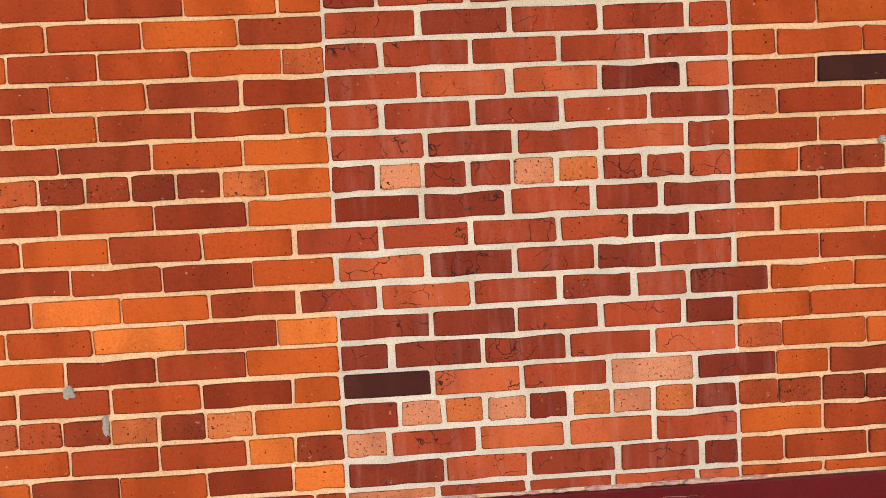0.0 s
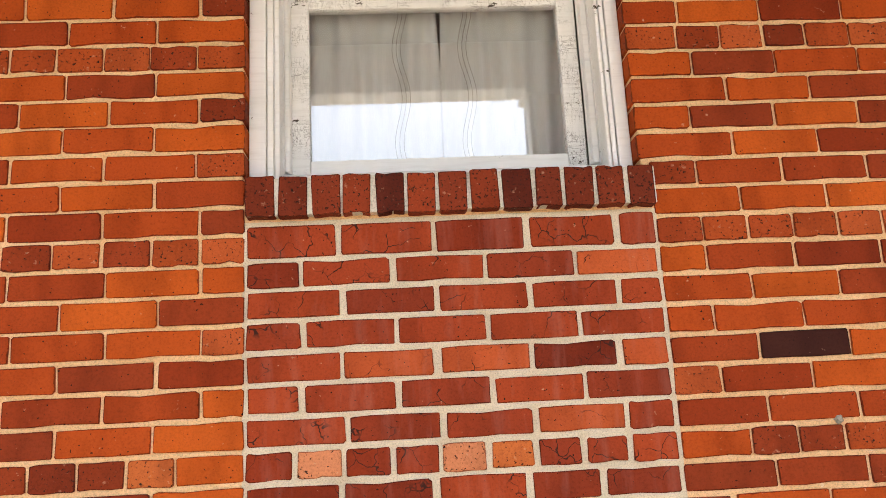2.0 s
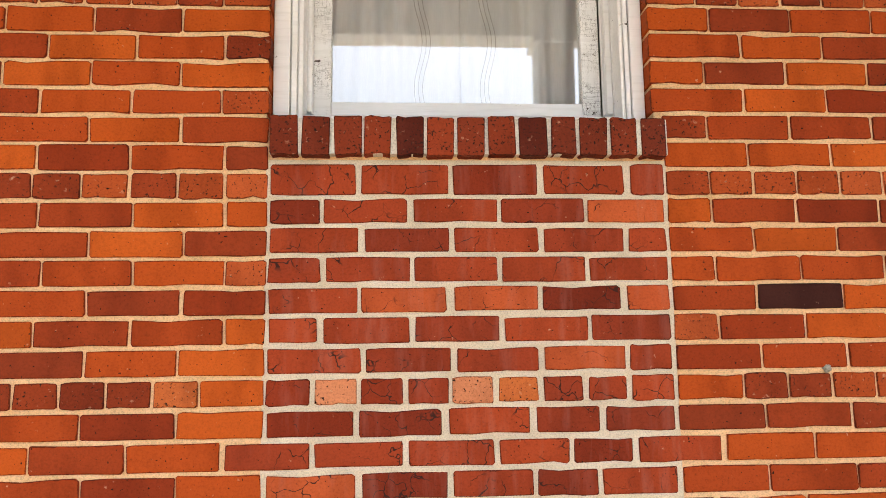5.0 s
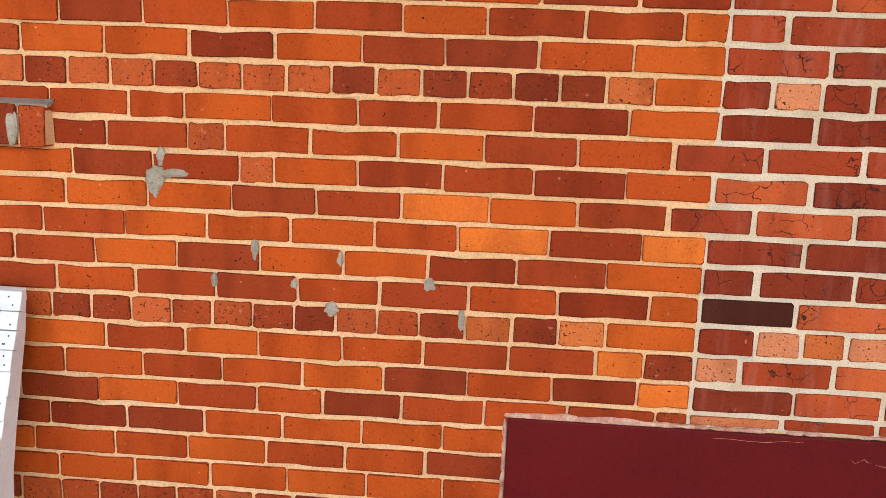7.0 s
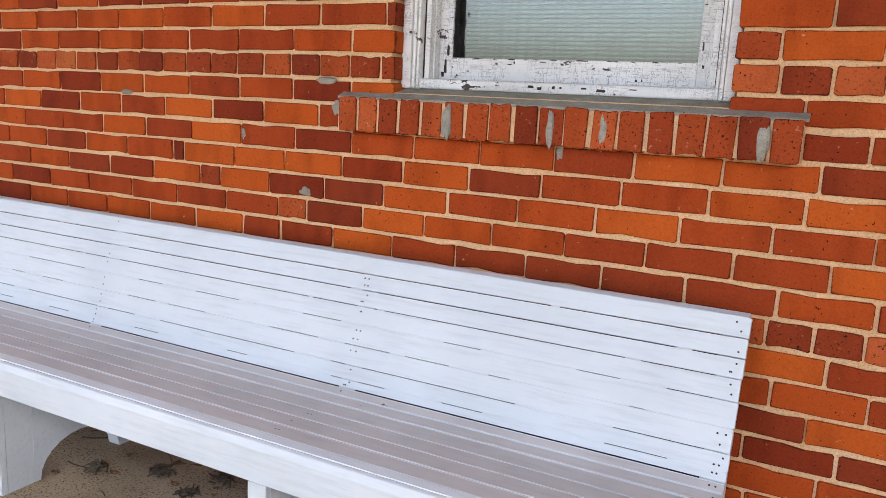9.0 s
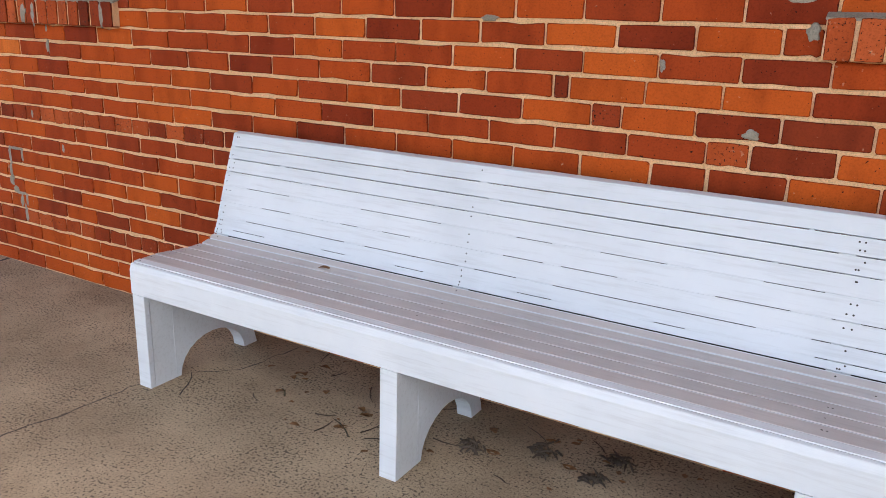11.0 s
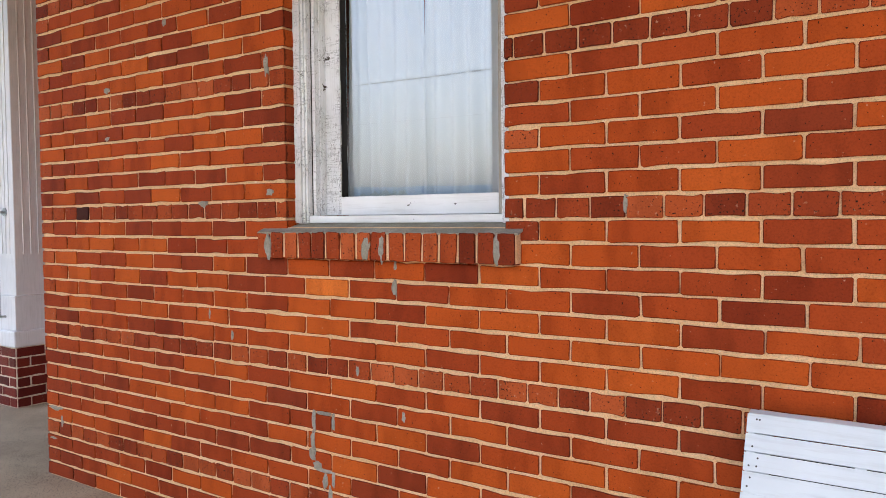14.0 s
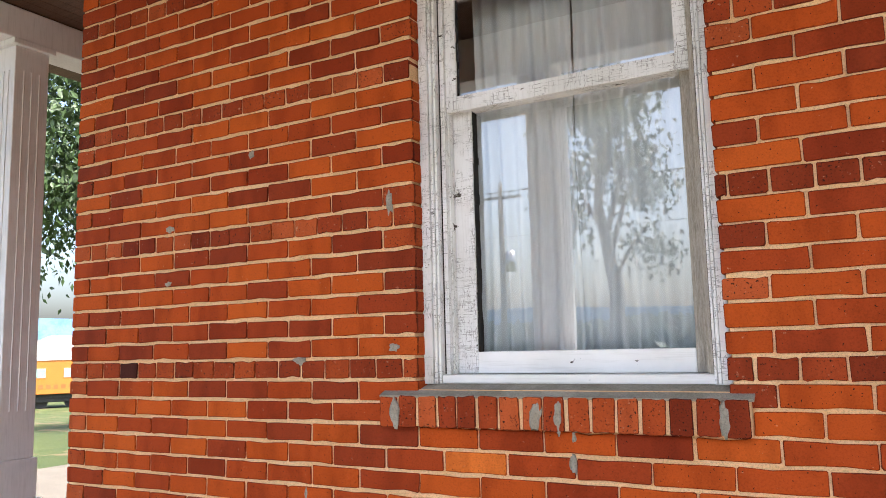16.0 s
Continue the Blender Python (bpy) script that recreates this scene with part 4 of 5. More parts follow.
# ---------- bench ----------
def bench():
    x0, x1 = -4.79, -1.665
    t = thing("bench", "long white painted wooden slat bench with a worn grey seat", "bench", at=(0, 0, 0))
    seat = [(-0.560, 0.447), (-0.528, 0.450), (-0.47, 0.452), (-0.40, 0.447), (-0.33, 0.442), (-0.265, 0.443), (-0.225, 0.452), (-0.202, 0.468)]
    back = [(-0.2015, 0.469), (-0.1925, 0.490), (-0.177, 0.528), (-0.159, 0.583), (-0.140, 0.640), (-0.124, 0.690), (-0.109, 0.735), (-0.093, 0.780), (-0.078, 0.826)]
    rnd = random.Random(2)

    def slats(line, name, mat):
        for (ya, za), (yb, zb) in zip(line, line[1:]):
            d = Vector((yb - ya, zb - za))
            n = Vector((-d.y, d.x)).normalized()
            d.normalize()
            g = {0.583: 0.0008, 0.640: 0.0009, 0.690: 0.0011, 0.735: 0.0016}.get(za, 0.0009) if name == "back_slat" else 0.0038
            a, b = Vector((ya, za)) + d * g, Vector((yb, zb)) - d * g
            low = n * -0.02
            o = n * rnd.uniform(-0.0012, 0.0012)
            quad = [tuple(a + o), tuple(b + o), tuple(b + low), tuple(a + low)]
            part(name, prism(quad, "x", x0 - 0.004 + rnd.uniform(-0.001, 0.002), x1 + 0.004 + rnd.uniform(-0.002, 0.001), 0.0007), mat, t)

    slats(seat[:2], "seat_slat", M_BENCH)
    slats(seat[1:], "seat_slat", M_SEAT)
    slats(back, "back_slat", M_BENCH)
    under = [(y, z - 0.0016) for y, z in seat] + [(y + 0.012, z - 0.012) for y, z in reversed(seat)]
    part("seat_board", prism(under, "x", x0 + 0.001, x1 - 0.001), M_BENCH, t, "white board showing between the worn seat slats")
    # added near-black backing, so that slat gaps and seat corner look shaded
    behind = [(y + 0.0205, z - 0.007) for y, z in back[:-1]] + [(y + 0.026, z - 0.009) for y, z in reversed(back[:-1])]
    part("back_board", prism(behind, "x", x0 + 0.056, x1 - 0.056), M_GAP, t, "added near-black board that gives the shade between the back slats")
    part("corner_strip", box(x0 + 0.056, x1 - 0.056, -0.1895, -0.172, 0.436, 0.466), M_GAP, t, "added near-black strip for the shade in the corner of seat and back")
    part("top_rail", prism([(-0.079, 0.8265), (-0.052, 0.832), (-0.050, 0.80), (-0.072, 0.79)], "x", x0, x1, 0.002), M_BENCH, t)
    part("front_apron", prism([(-0.575, 0.338), (-0.575, 0.424), (-0.568, 0.443), (-0.560, 0.4455), (-0.553, 0.443), (-0.553, 0.338)], "x", x0 - 0.003, x1 + 0.003, 0.0015), M_BENCH, t, "bright white front board with raised grain")
    # seams painted shut, broken open in dashes
    for k in range(1, len(back) - 1):
        y, z = back[k]
        d = (Vector(back[k + 1]) - Vector(back[k - 1])).normalized()
        n = Vector((-d.y, d.x))
        bm = bmesh.new()
        x = x0 + 0.002
        while x < x1 - 0.01:
            w = min(rnd.uniform(0.005, 0.05) if k in (5, 6, 7) else rnd.uniform(0.03, 0.35), x1 - 0.004 - x)
            a, b = Vector((y, z)) - d * 0.003 - n * 0.0006, Vector((y, z)) + d * 0.003 - n * 0.0006
            c2, d2 = b - n * 0.004, a - n * 0.004
            q = [[bm.verts.new((xx, *p)) for p in (a, b, c2, d2)] for xx in (x, x + w)]
            for f in range(4):
                bm.faces.new((q[0][f], q[1][f], q[1][(f + 1) % 4], q[0][(f + 1) % 4]))
            x += w + (rnd.uniform(0.2, 1.0) if k in (5, 6, 7) else rnd.uniform(0.1, 0.6) if k in (2, 4) else rnd.uniform(0.02, 0.2))
        part("seam_paint", bm, M_BENCH, t)["kind"] = "stuff"
    # shaped uprights: front leg, arched cut-out, back leg and back brace
    arc = [(-0.285 + 0.155 * math.cos(math.pi * k / 12), 0.0 + 0.122 * math.sin(math.pi * k / 12)) for k in range(13)]
    outline = [(-0.552, 0.0), (-0.552, 0.425)] + [(y, z - 0.022) for y, z in seat[1:]] + [(y + 0.02, z) for y, z in back[1:]] + [(-0.055, 0.80), (-0.066, 0.72), (-0.100, 0.59), (-0.126, 0.49), (-0.149, 0.38), (-0.153, 0.30), (-0.127, 0.175), (-0.078, 0.06), (-0.062, 0.0)] + arc
    for x in (x0, -3.772, -2.724, x1 - 0.055):
        leg = part("leg_panel", prism(outline, "x", x, x + 0.055, 0.0), M_BENCH, t)
        part("joint_line", box(x + 0.0545, x + 0.0562, -0.462, -0.458, 0.004, 0.40), M_BENCH, leg)
        part("front_leg", prism([(-0.574, 0.0), (-0.574, 0.336), (-0.553, 0.336), (-0.553, 0.0)], "x", x - 0.001, x + 0.056, 0.0015), M_BENCH, leg)
    # nail heads over the uprights
    nail = bmesh.new()
    bmesh.ops.create_circle(nail, cap_ends=True, segments=8, radius=0.0026)
    me = bpy.data.meshes.new("nail")
    nail.to_mesh(me)
    nail.free()
    me.materials.append(M_BOLT)
    for x in (x0 + 0.03, x0 + 0.016, -3.745, -2.70, -2.69, x1 - 0.03, x1 - 0.016):
        for (ya, za), (yb, zb) in zip(back, back[1:]):
            for f in (0.3, 0.72):
                if rnd.random() < 0.6:
                    ob = new("nail", me)
                    n = Vector((0, -(zb - za), yb - ya)).normalized()
                    p = Vector((x + rnd.uniform(-0.006, 0.006), ya + (yb - ya) * f, za + (zb - za) * f)) + n * 0.0016
                    ob.matrix_world = Matrix.Translation(p) @ n.to_track_quat("Z", "Y").to_matrix().to_4x4()
                    ob.parent = t
        for (ya, za), (yb, zb) in zip(seat, seat[1:]):
            if rnd.random() < 0.5:
                ob = new("nail", me)
                n = Vector((0, -(zb - za), yb - ya)).normalized()
                ob.matrix_world = Matrix.Translation(Vector((x, (ya + yb) / 2, (za + zb) / 2)) + n * 0.0016) @ n.to_track_quat("Z", "Y").to_matrix().to_4x4()
                ob.parent = t


bench()


# ---------- maroon panel ----------
def panel():
    t = thing("maroon_panel", "glossy maroon painted slab set against the brick wall with chipped edges", "wall panel", kind="structure")
    part("slab", box(PANEL[0] + 0.004, PANEL[1], -0.012, 0.0058, 0.0, PANEL[3] - 0.006, 0.003), M_PANEL, t)
    rnd = random.Random(4)
    bm = bmesh.new()
    for k in range(46):
        x = PANEL[0] + 0.03 + k * 0.033 + rnd.uniform(-0.01, 0.01)
        if 12 < k < 40 and rnd.random() < 0.35:
            continue
        s = rnd.uniform(0.010, 0.022) * (1.7 if k < 9 else 1.0)
        r = bmesh.ops.create_icosphere(bm, subdivisions=2, radius=1.0)
        for v in r["verts"]:
            n = 1 + 0.35 * noise.noise(v.co * 2 + Vector((k, 0, 0)))
            v.co = Vector((x + v.co.x * s * 1.6 * n, 0.001 + v.co.y * 0.007, PANEL[3] - 0.002 + v.co.z * s * 0.42 * n))
    for k in range(12):
        z = 0.02 + k * 0.045
        r = bmesh.ops.create_icosphere(bm, subdivisions=2, radius=1.0)
        for v in r["verts"]:
            n = 1 + 0.4 * noise.noise(v.co * 2 + Vector((0, k, 5)))
            v.co = Vector((PANEL[0] - 0.001 + v.co.x * 0.007 * n, 0.001 + v.co.y * 0.006, z + v.co.z * 0.028 * n))
    part("chipped_edge", bm, M_CHIP, t, "pinkish broken mortar along the edge", smooth=True)
    for x, z, w in ((0.06, 0.535, 0.22), (0.40, 0.497, 0.05), (0.46, 0.485, 0.10), (0.55, 0.50, 0.03), (0.75, 0.52, 0.16)):
        pts = [(x + w * q, -0.0122, z + 0.012 * noise.noise(Vector((x * 9 + q * 5, z * 40, 0)))) for q in (0, 0.2, 0.4, 0.6, 0.8, 1.0)]
        part("scratch", tube(pts, [0.0003, 0.0006, 0.0003, 0.0006, 0.0003, 0.0002], 5), M_CHIP, t, "thin pale scratch in the paint")


panel()


# ---------- cement repairs on the wall ----------
def dab(x, z, w, h, seed):
    bm = bmesh.new()
    r = bmesh.ops.create_icosphere(bm, subdivisions=3, radius=1.0)
    for v in r["verts"]:
        n = 1 + 0.55 * noise.noise(v.co * 1.7 + Vector((seed * 3.1, seed, 0)))
        v.co = Vector((x + v.co.x * w / 2 * n, 0.002 + v.co.y * 0.0055 * (0.6 + 0.4 * n), z + v.co.z * h / 2 * n))
    part("cement_dab", bm, M_CEMENT, wall, "grey cement repair", smooth=True)


DABS = "-1.345,1.12,.055,.05 -1.31,1.128,.09,.022 -1.352,1.09,.03,.05 -1.335,1.165,.022,.05 -.905,.805,.035,.035 -.578,.79,.018,.07 -1.10,.945,.018,.05 -.885,.935,.016,.04 -.66,.88,.03,.03 " \
       "-1.205,.865,.018,.035 -1.0,.865,.016,.03 -3.785,1.262,.06,.02 -2.93,1.325,.07,.022 -3.25,1.15,.018,.04 -3.0,.985,.04,.025 -2.89,1.245,.03,.04 -2.18,1.165,.02,.05 -6.0,1.085,.022,.06 -5.995,1.165,.016,.04 " \
       "-5.965,.632,.02,.045 -6.175,.775,.02,.04 -6.40,.56,.022,.08 -6.30,.565,.018,.07 -6.35,.593,.08,.014 -6.408,.48,.022,.08 -6.41,.43,.035,.06 -6.385,.388,.045,.03 -6.345,.372,.08,.014 -6.345,.33,.028,.06 -6.32,.27,.022,.08 -6.303,.345,.016,.06 -7.03,1.4,.05,.03 -7.72,1.945,.04,.03 -7.72,1.72,.045,.022 " \
       "-7.27,2.2,.03,.03 -6.63,1.94,.03,.09 -8.25,.36,.12,.02 -8.19,.30,.02,.07 -8.28,.2,.09,.02 -6.86,.85,.016,.05 -7.0,.93,.016,.05 -6.62,1.44,.04,.03 -5.15,1.37,.018,.05 1.4,1.41,.02,.02"
for k, word in enumerate(DABS.split()):
    dab(*[float(v) for v in word.split(",")], k)
for k, (x, w) in enumerate(((-6.10, 0.03), (-6.03, 0.022), (-5.56, 0.025), (-6.60, 0.03), (-2.06, 0.02), (-2.5, 0.025), (-1.69, 0.025), (-2.20, 0.015))):
    bm = bmesh.new()
    r = bmesh.ops.create_icosphere(bm, subdivisions=3, radius=1.0)
    for v in r["verts"]:
        n = 1 + 0.5 * noise.noise(v.co * 1.8 + Vector((k * 2.3, 1, 0)))
        v.co = Vector((x + v.co.x * w * 0.6 * n, -0.034 + v.co.y * 0.004, 1.225 + v.co.z * 0.045 * n))
    part("cement_dab", bm, M_CEMENT, bpy.data.objects["sill_3" if x < -4 else "sill_2"], "grey cement repair", smooth=True)


# ---------- floor cracks and litter ----------
def crack(path, width, seed):
    rnd = random.Random(seed)
    pts = []
    for (xa, ya), (xb, yb) in zip(path, path[1:]):
        n = max(2, int(math.hypot(xb - xa, yb - ya) / 0.035))
        for k in range(n):
            f = k / n
            pts.append((xa + (xb - xa) * f + rnd.uniform(-0.008, 0.008), ya + (yb - ya) * f + rnd.uniform(-0.008, 0.008)))
    pts.append(path[-1])
    bm = bmesh.new()
    rows = []
    for k, (x, y) in enumerate(pts):
        q = pts[min(k + 1, len(pts) - 1)]
        p = pts[max(k - 1, 0)]
        d = Vector((q[0] - p[0], q[1] - p[1])).normalized()
        w = width * rnd.uniform(0.35, 1.0)
        rows.append([bm.verts.new((x - d.y * w * s, y + d.x * w * s, 0.0008 if s else -0.0 + 0.0009)) for s in (-1, 0, 1)])
    for a, b in zip(rows, rows[1:]):
        for k in range(2):
            bm.faces.new((a[k], a[k + 1], b[k + 1], b[k]))
    part("crack", bm, M_CRACK, floor, "dark crack in the concrete")


crack([(-6.53, 0.0), (-6.51, -0.35), (-6.48, -0.62), (-6.32, -0.84), (-6.2, -1.3), (-6.25, -2.4)], 0.016, 1)
crack([(-4.80, -0.57), (-4.82, -0.86), (-4.85, -1.02), (-4.82, -1.23), (-4.7, -1.7)], 0.0036, 2)
crack([(-4.55, -0.02), (-4.6, -0.3), (-4.72, -0.40), (-4.62, -0.55)], 0.003, 3)
crack([(-7.6, -0.02), (-7.5, -0.9), (-7.7, -2.4)], 0.003, 4)
crack([(-5.4, -0.01), (-5.36, -0.05), (-5.37, -0.12)], 0.0025, 5)


def litter():
    rnd = random.Random(11)

    def leaf(x, y, z, size, turn, name="fallen_leaf", label="small dry brown leaf"):
        bm = bmesh.new()
        n = 6
        rows = []
        for k in range(n + 1):
            u = k / n
            w = size * 0.28 * math.sin(math.pi * min(max(u, 0.04), 0.97)) ** 0.8
            zc = z + 0.004 + size * 0.12 * math.sin(u * 3 + turn)
            rows.append([bm.verts.new((x + math.cos(turn) * (u - 0.5) * size - math.sin(turn) * s * w, y + math.sin(turn) * (u - 0.5) * size + math.cos(turn) * s * w, zc + 0.25 * w * abs(s))) for s in (-1, 0, 1)])
        for a, b in zip(rows, rows[1:]):
            for k in range(2):
                bm.faces.new((a[k], a[k + 1], b[k + 1], b[k]))
        ob = part(name, bm, M_LITTER, None)
        m = ob.modifiers.new("thickness", "SOLIDIFY")
        m.thickness = 0.0008
        return tagged(ob, label, "leaf", "fallen leaves")

    leaf(-4.225, -0.25, 0.444, 0.045, 0.6, label="curled brown leaf lying on the bench seat")
    leaf(-2.55, -0.22, 0.450, 0.022, 1.0, label="tiny brown leaf lying on the bench seat")
    for k in range(60):
        x, y = rnd.uniform(-4.6, -1.8), rnd.uniform(-0.5, -0.02)
        leaf(x, y, 0.0, rnd.uniform(0.015, 0.05), rnd.uniform(0, 6.28), label="dry brown leaf on the concrete under the bench")
    for x, y, w in ((-3.42, -0.20, 0.05), (-3.62, -0.30, 0.032), (-3.25, -0.26, 0.03), (-3.0, -0.33, 0.03), (-2.5, -0.2, 0.04), (-3.22, -0.13, 0.035)):
        bm = bmesh.new()
        for q in range(26):
            c = Vector((x + rnd.gauss(0, w * 0.55), y + rnd.gauss(0, w * 0.5), 0.004 + abs(rnd.gauss(0, 0.008))))
            d = Vector((rnd.uniform(-1, 1), rnd.uniform(-1, 1), rnd.uniform(-0.25, 0.25))) * 0.022
            tube([tuple(c - d), tuple(c + d * 0.2 + Vector((0, 0, 0.003))), tuple(c + d)], [0.003, 0.0035, 0.001], 5, into=bm)
        tagged(part("debris_clump", bm, M_BARK), "small dark clump of leaf debris under the bench", "debris", "debris under the bench")
    for k in range(26):
        x, y, a = rnd.uniform(-4.5, -1.9), rnd.uniform(-0.55, -0.03), rnd.uniform(0, 6.28)
        s = rnd.uniform(0.04, 0.14)
        pts = [(x + s * (q - 0.5) * math.cos(a + 0.3 * q), y + s * (q - 0.5) * math.sin(a + 0.3 * q), 0.0035) for q in (0, 0.33, 0.66, 1)]
        tagged(part("twig", tube(pts, [0.0022, 0.002, 0.0016, 0.001], 5), M_BARK), "thin dry twig on the concrete under the bench", "twig", "twigs")


litter()


# ---------- porch column ----------
def column(x1, y0, top, handle=False):
    t = thing("porch_column", "square white wooden porch column on a maroon brick pedestal", "column", "porch columns", kind="structure")
    w = 0.235
    x0, y1 = x1 - w, y0 + w
    part("shaft", box(x0, x1, y0, y1, 0.80, top - 0.04, 0.006), M_COLUMN, t)
    part("base_block", box(x0 - 0.018, x1 + 0.018, y0 - 0.018, y1 + 0.018, 0.552, 0.80, 0.006), M_COLUMN, t)
    part("base_mould", box(x0 - 0.045, x1 + 0.045, y0 - 0.045, y1 + 0.045, 0.435, 0.552, 0.012), M_COLUMN, t)
    part("capital", box(x0 - 0.03, x1 + 0.03, y0 - 0.03, y1 + 0.03, top - 0.04, top - 0.001, 0.006), M_COLUMN, t)
    for f in (0.27, 0.5, 0.73):
        part("bead", box(x1 - 0.001, x1 + 0.005, y0 + w * f - 0.004, y0 + w * f + 0.004, 1.1, 3.3, 0.002), M_COLUMN, t)
        part("bead", box(x0 + w * f - 0.004, x0 + w * f + 0.004, y0 - 0.005, y0 + 0.001, 1.1, 3.3, 0.002), M_COLUMN, t)
    ped = part("pedestal", box(x0 - 0.03, x1 + 0.026, y0 - 0.026, y1 + 0.03, 0.0, 0.435), M_GREYMORTAR, t, "maroon brick pedestal with dark joints")
    for c in range(6):
        z = 0.036 + c * 0.0722
        for face in range(2):
            cuts = [0.0, 0.21, 0.295] if c % 2 else [0.0, 0.1, 0.295]
            for a, b in zip(cuts, cuts[1:]):
                vs, fs = brick_shape(b - a - 0.012, 0.062, 0.01, c * 7 + face)
                me = bpy.data.meshes.new("brick")
                me.from_pydata(vs, [], fs)
                me.materials.append(M_DARKBRICK)
                ob = new("brick", me)
                m = (a + b) / 2
                if face:
                    ob.location, ob.rotation_euler = (x1 + 0.031, y0 - 0.026 + m, z), (0, 0, radians(90))
                else:
                    ob.location = (x1 + 0.026 - m, y0 - 0.031, z)
                ob.parent = ped
    if not handle:
        return
    hnd = part("grab_handle", tube([(-10.07, y0, 1.40), (-10.07, y0 - 0.05, 1.40), (-10.07, y0 - 0.06, 1.37), (-10.07, y0 - 0.06, 0.68), (-10.07, y0 - 0.05, 0.65), (-10.07, y0, 0.65)], 0.011, 10), M_STEEL, t, "polished steel grab handle", smooth=True)
    for z in (1.40, 0.65):
        part("flange", tube([(-10.07, y0 + 0.001, z), (-10.07, y0 - 0.008, z)], 0.03, 14), M_STEEL, hnd)


column(-9.95, 0.66, 3.5, handle=True)
column(-7.08, -2.73, 3.38)
column(1.48, -2.73, 3.38)


# ---------- outdoors ----------
def ground_height(x, y):
    d = max(0.0, math.hypot(min(x + 10.6, 0), max(y - 0.0, 0) if x < -10.6 else 0) - 3.0)
    s = min(d / 58.0, 1.0)
    return -0.15 - 2.35 * s * s * (3 - 2 * s) if x < -10.6 else -0.15


def ground():
    bm = bmesh.new()
    xs = [-4000, -900, -300, -150, -100] + [-85 + 2.5 * k for k in range(30)] + [-10.6, 4.8, 40, 150, 900, 4000]
    ys = [-4000, -900, -200, -80, -40, -20, -8, -3] + [2.5 * k for k in range(30)] + [100, 200, 900, 4000]
    grid = [[bm.verts.new((x, y, ground_height(x, y))) for x in xs] for y in ys]
    for a, b in zip(grid, grid[1:]):
        for k in range(len(xs) - 1):
            bm.faces.new((a[k], a[k + 1], b[k + 1], b[k]))
    return tagged(part("ground", bm, M_GRASS, None, smooth=True), "patchy lawn of green and dry grass", "ground", kind="structure")


ground()
tagged(part("path_side", box(-15.6, -10.65, -12, 30, -0.3, -0.135), M_PATH), "pale gravel strip beside the porch", "gravel", kind="structure")
tagged(part("pavement", box(-10.5, 40, -9.0, -3.0, -0.3, -0.13), M_GRAVEL), "pale pavement in front of the porch", "pavement", kind="structure")
tagged(part("road", box(-80, 80, -20.0, -11.0, -0.3, -0.135), M_ASPHALT), "grey asphalt road before the building", "road", kind="structure")


def tree(x, y, base, height, low, spread, count, seed, label):
    rnd = random.Random(seed)
    t = thing("tree", label, "tree", at=(0, 0, 0))
    limbs = []
    trunk = tube([(x, y, base - 0.2), (x + 0.1, y, base + low), (x - 0.1, y + 0.15, base + height * 0.6), (x, y, base + height * 0.9)], [v * height / 13 for v in (0.32, 0.25, 0.16, 0.04)], 10)
    part("trunk", trunk, M_BARK, t, smooth=True)
    for k in range(14):
        z0 = base + low + (height * 0.85 - low) * rnd.random()
        a = rnd.uniform(0, 6.28)
        reach = spread * rnd.uniform(0.55, 1.0) * (1.0 - 0.45 * (z0 - base - low) / (height - low))
        end = Vector((x + reach * math.cos(a), y + reach * math.sin(a), z0 + rnd.uniform(-0.4, 1.4)))
        mid = (Vector((x, y, z0)) + end) / 2 + Vector((0, 0, 0.5))
        part("limb", tube([(x, y, z0), tuple(mid), tuple(end)], [v * height / 13 for v in (0.11, 0.07, 0.02)], 6), M_BARK, t, smooth=True)
        limbs += [mid, end, (mid + end) / 2, end + spread / 6 * Vector((rnd.uniform(-.6, .6), rnd.uniform(-.6, .6), rnd.uniform(-.9, .3)))]
    vs, fs = [], []
    for k in range(count):
        c = rnd.choice(limbs)
        s = spread * 0.22
        p = c + Vector((rnd.gauss(0, s), rnd.gauss(0, s), rnd.gauss(0, s * 0.8)))
        q = Euler((rnd.uniform(0, 6.28), rnd.uniform(0, 6.28), rnd.uniform(0, 6.28))).to_matrix()
        w = rnd.uniform(0.06, 0.14) * min(1.0, 0.35 + spread / 6)
        o = len(vs)
        for u, v in ((-1, 0), (-0.2, -0.5), (1, 0), (-0.2, 0.5)):
            vs.append(tuple(p + q @ Vector((u * w, v * w, 0.15 * w * abs(v)))))
        fs.append((o, o + 1, o + 2, o + 3))
    me = bpy.data.meshes.new("crown")
    me.from_pydata(vs, [], fs)
    me.materials.append(M_LEAF)
    ob = new("crown", me)
    ob.parent = t
    ob["kind"] = "stuff"
    return t


tree(-21.5, 14.2, -0.7, 13.0, 5.0, 6.0, 110000, 21, "broad green shade tree on the lawn beyond the porch")
tree(-9.05, -10.0, -0.15, 6.4, 2.4, 1.15, 6000, 22, "slender leafy young tree beside the road")


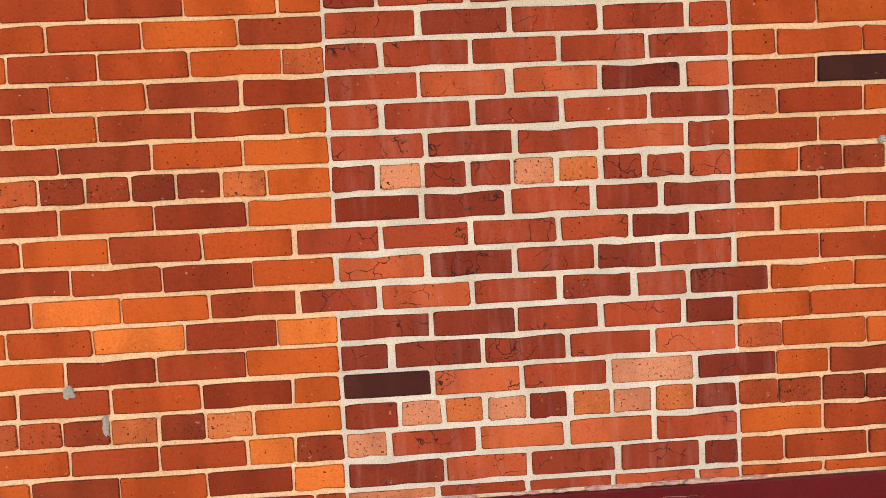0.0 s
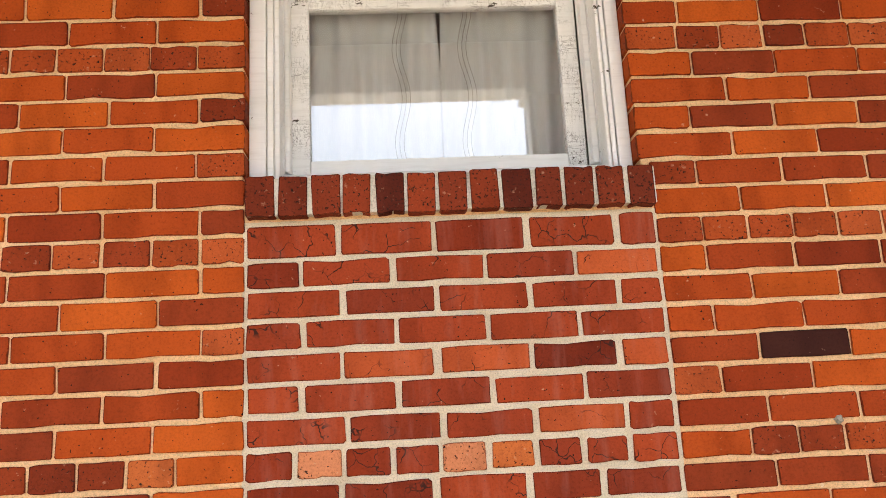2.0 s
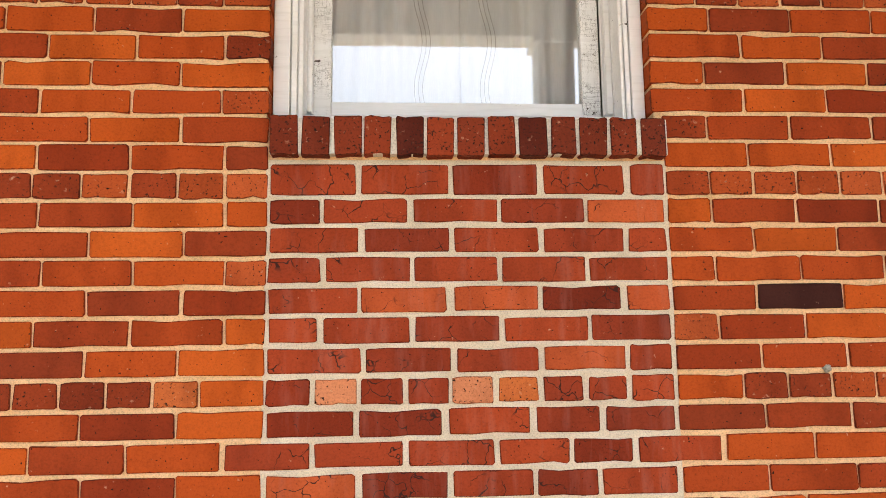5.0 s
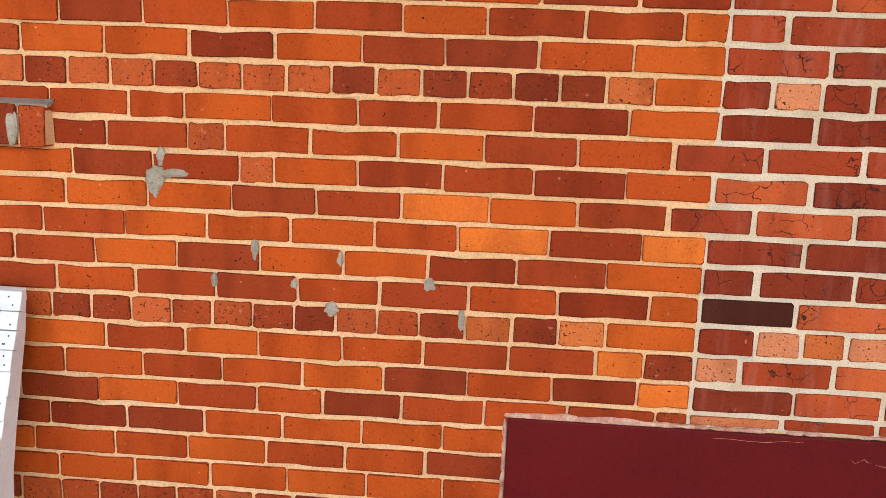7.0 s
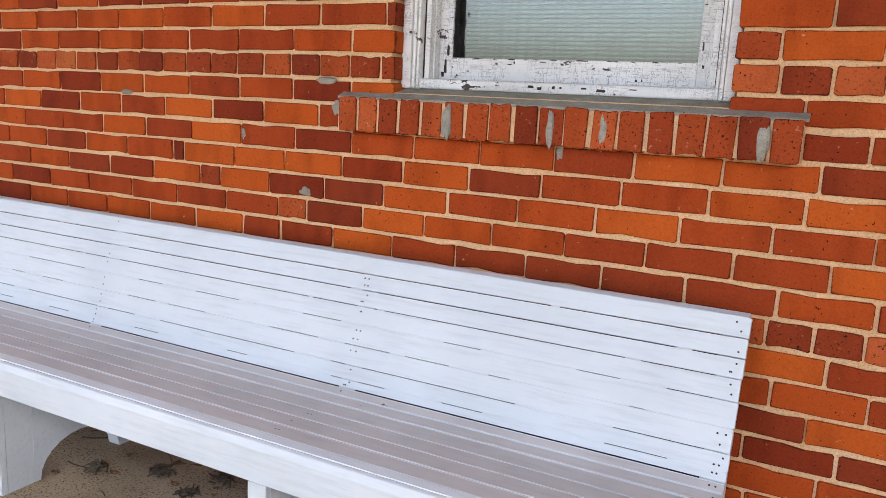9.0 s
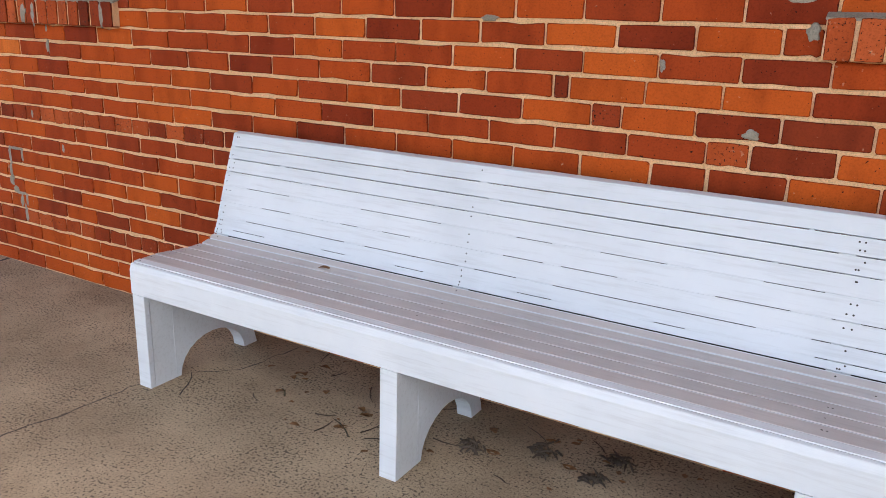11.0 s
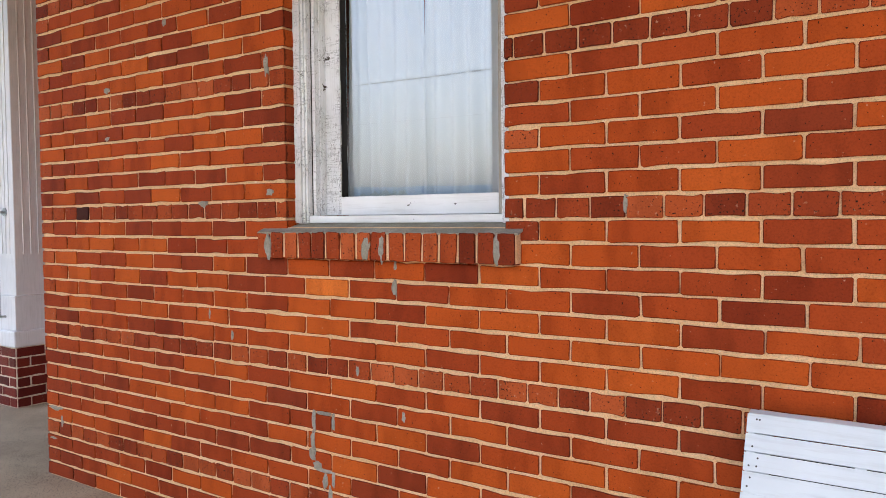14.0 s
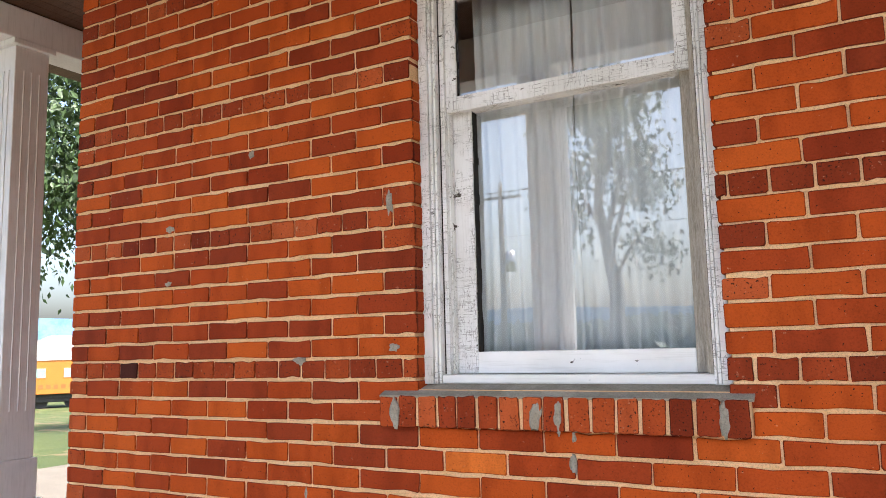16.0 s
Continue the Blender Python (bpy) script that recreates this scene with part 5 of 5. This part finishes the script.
def train():
    m = pose(-60.5, 34.5, -2.5, 0, 0, -34 + 90)
    t = thing("train_car", "yellow-orange railway car with a grey roof standing on the grass line", "train car")
    L = 11.0
    side = lambda y0, y1, z0, z1, d, name, mat, parent, bev=0.02: part(name, box(y0, y1, -1.5 - d, 1.5 + d, z0, z1, bev), mat, parent)
    part("body", box(-L, L, -1.5, 1.5, 1.05, 3.55, 0.05), M_TRAIN, t)
    part("roof", prism([(-1.55, 3.55), (-1.4, 3.85), (-0.7, 4.1), (0.7, 4.1), (1.4, 3.85), (1.55, 3.55)], "x", -L - 0.1, L + 0.1), M_TRAINROOF, t)
    part("underframe", box(-L + 0.3, L - 0.3, -1.2, 1.2, 0.75, 1.05, 0.02), M_IRON, t)
    for k in range(11):
        x = -L + 1.2 + k * 1.9
        w = part("window", box(x - 0.35, x + 0.35, -1.53, 1.53, 2.25, 2.95, 0.03), M_TEAL, t)
        part("window_frame", box(x - 0.42, x + 0.42, -1.515, 1.515, 2.18, 3.02, 0.02), M_TRAIN, w)
    for k in range(9):
        part("letter_bar", box(-2.4 + k * 0.5, -2.1 + k * 0.5, -1.515, 1.515, 1.45, 1.75), M_TRAINRED, t, "red lettering on the side")
    for x in (-L + 2.4, L - 2.4, 0.8):
        b = part("bogie", box(x - 1.5, x + 1.5, -1.1, 1.1, 0.45, 0.8, 0.05), M_IRON, t)
        for dx in (-1.0, 1.0):
            for y in (-0.75, 0.75):
                part("wheel", tube([(x + dx, y - 0.07, 0.46), (x + dx, y + 0.07, 0.46)], 0.46, 20), M_IRON, b)
    t.matrix_world = m


train()


def far_house():
    t = thing("house", "low white house with a pale hipped roof far behind the train", "house")
    part("wall", box(-8, 8, -5, 5, 0, 4.2), M_HOUSE, t)
    bm = bmesh.new()
    q = [bm.verts.new(p) for p in ((-8.7, -5.7, 4.2), (8.7, -5.7, 4.2), (8.7, 5.7, 4.2), (-8.7, 5.7, 4.2), (-4, 0, 6.4), (4, 0, 6.4))]
    for f in ((0, 1, 5, 4), (1, 2, 5), (2, 3, 4, 5), (3, 0, 4), (3, 2, 1, 0)):
        bm.faces.new([q[k] for k in f])
    part("roof", bm, M_ROOF, t)
    for k in range(4):
        part("window", box(-6.3 + 3.6 * k, -5.1 + 3.6 * k, -5.04, -4.98, 1.2, 2.8), M_TEAL, t)
    t.matrix_world = pose(-97, 64, -2.5, 0, 0, -34 + 90)


far_house()


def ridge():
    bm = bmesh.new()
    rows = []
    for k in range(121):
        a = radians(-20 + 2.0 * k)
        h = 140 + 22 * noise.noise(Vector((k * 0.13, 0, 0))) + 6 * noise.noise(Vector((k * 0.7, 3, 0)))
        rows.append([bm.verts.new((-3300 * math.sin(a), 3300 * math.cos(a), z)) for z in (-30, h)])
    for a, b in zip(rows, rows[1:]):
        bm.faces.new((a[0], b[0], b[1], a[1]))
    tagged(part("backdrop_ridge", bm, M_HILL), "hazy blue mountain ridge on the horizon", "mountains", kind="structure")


ridge()


def woods(name, label, line, low, high, seed):
    rnd = random.Random(seed)
    vs, fs = [], []
    (xa, ya, za), (xb, yb, zb) = line
    for k in range(9000):
        f = rnd.random()
        top = low + (high - low) * (0.5 + 0.5 * noise.noise(Vector((f * 14, seed, 0)))) 
        p = Vector((xa + (xb - xa) * f + rnd.gauss(0, 1), ya + (yb - ya) * f + rnd.gauss(0, 1), za + (zb - za) * f + top * rnd.random() ** 0.7))
        q = Euler((rnd.uniform(0, 6.28), rnd.uniform(0, 6.28), 0)).to_matrix()
        w = rnd.uniform(0.3, 0.7)
        o = len(vs)
        for u, v in ((-1, 0), (0, -0.6), (1, 0), (0, 0.6)):
            vs.append(tuple(p + q @ Vector((u * w, v * w, 0))))
        fs.append((o, o + 1, o + 2, o + 3))
    me = bpy.data.meshes.new(name)
    me.from_pydata(vs, [], fs)
    me.materials.append(M_WOODS)
    tagged(new(name, me), label, "woods", kind="stuff")


woods("far_woods", "line of far green trees behind the railway", ((-150, 40, -2.6), (-80, 130, -2.6)), 2.5, 6.0, 31)
woods("far_woods", "line of far green trees beyond the road", ((-60, -62, -0.2), (40, -66, -0.2)), 2.0, 5.0, 32)


def utility_pole(x, y, label):
    t = thing("utility_pole", label, "utility pole")
    part("pole", tube([(x, y, -0.2), (x, y, 9.3)], [0.16, 0.11], 12), M_POLE, t, smooth=True)
    part("crossarm", box(x - 1.1, x + 1.1, y - 0.06, y + 0.06, 8.5, 8.64, 0.01), M_POLE, t)
    for dx in (-1.0, -0.5, 0.5, 1.0):
        part("insulator", tube([(x + dx, y, 8.64), (x + dx, y, 8.82)], [0.05, 0.03], 8), M_STEEL, t)
    part("transformer", tube([(x + 0.42, y, 4.9), (x + 0.42, y, 5.9)], 0.26, 14), M_STEEL, t, smooth=True)
    return t


utility_pole(-21.0, -31.5, "wooden utility pole with a crossarm and transformer")
for k, (dx, z) in enumerate(((-1.0, 8.84), (0.5, 8.84), (1.0, 8.84), (0.0, 6.6))):
    pts = [(-60 + 8 * q, -31.5 + 0.05 * dx, z + 0.9 * ((q - 4.9) / 5) ** 2) for q in range(16)]
    tagged(part("power_line", tube(pts, 0.02, 5), M_IRON), "thin black overhead power line", "cable", "power lines")

lay_wall()
infill()
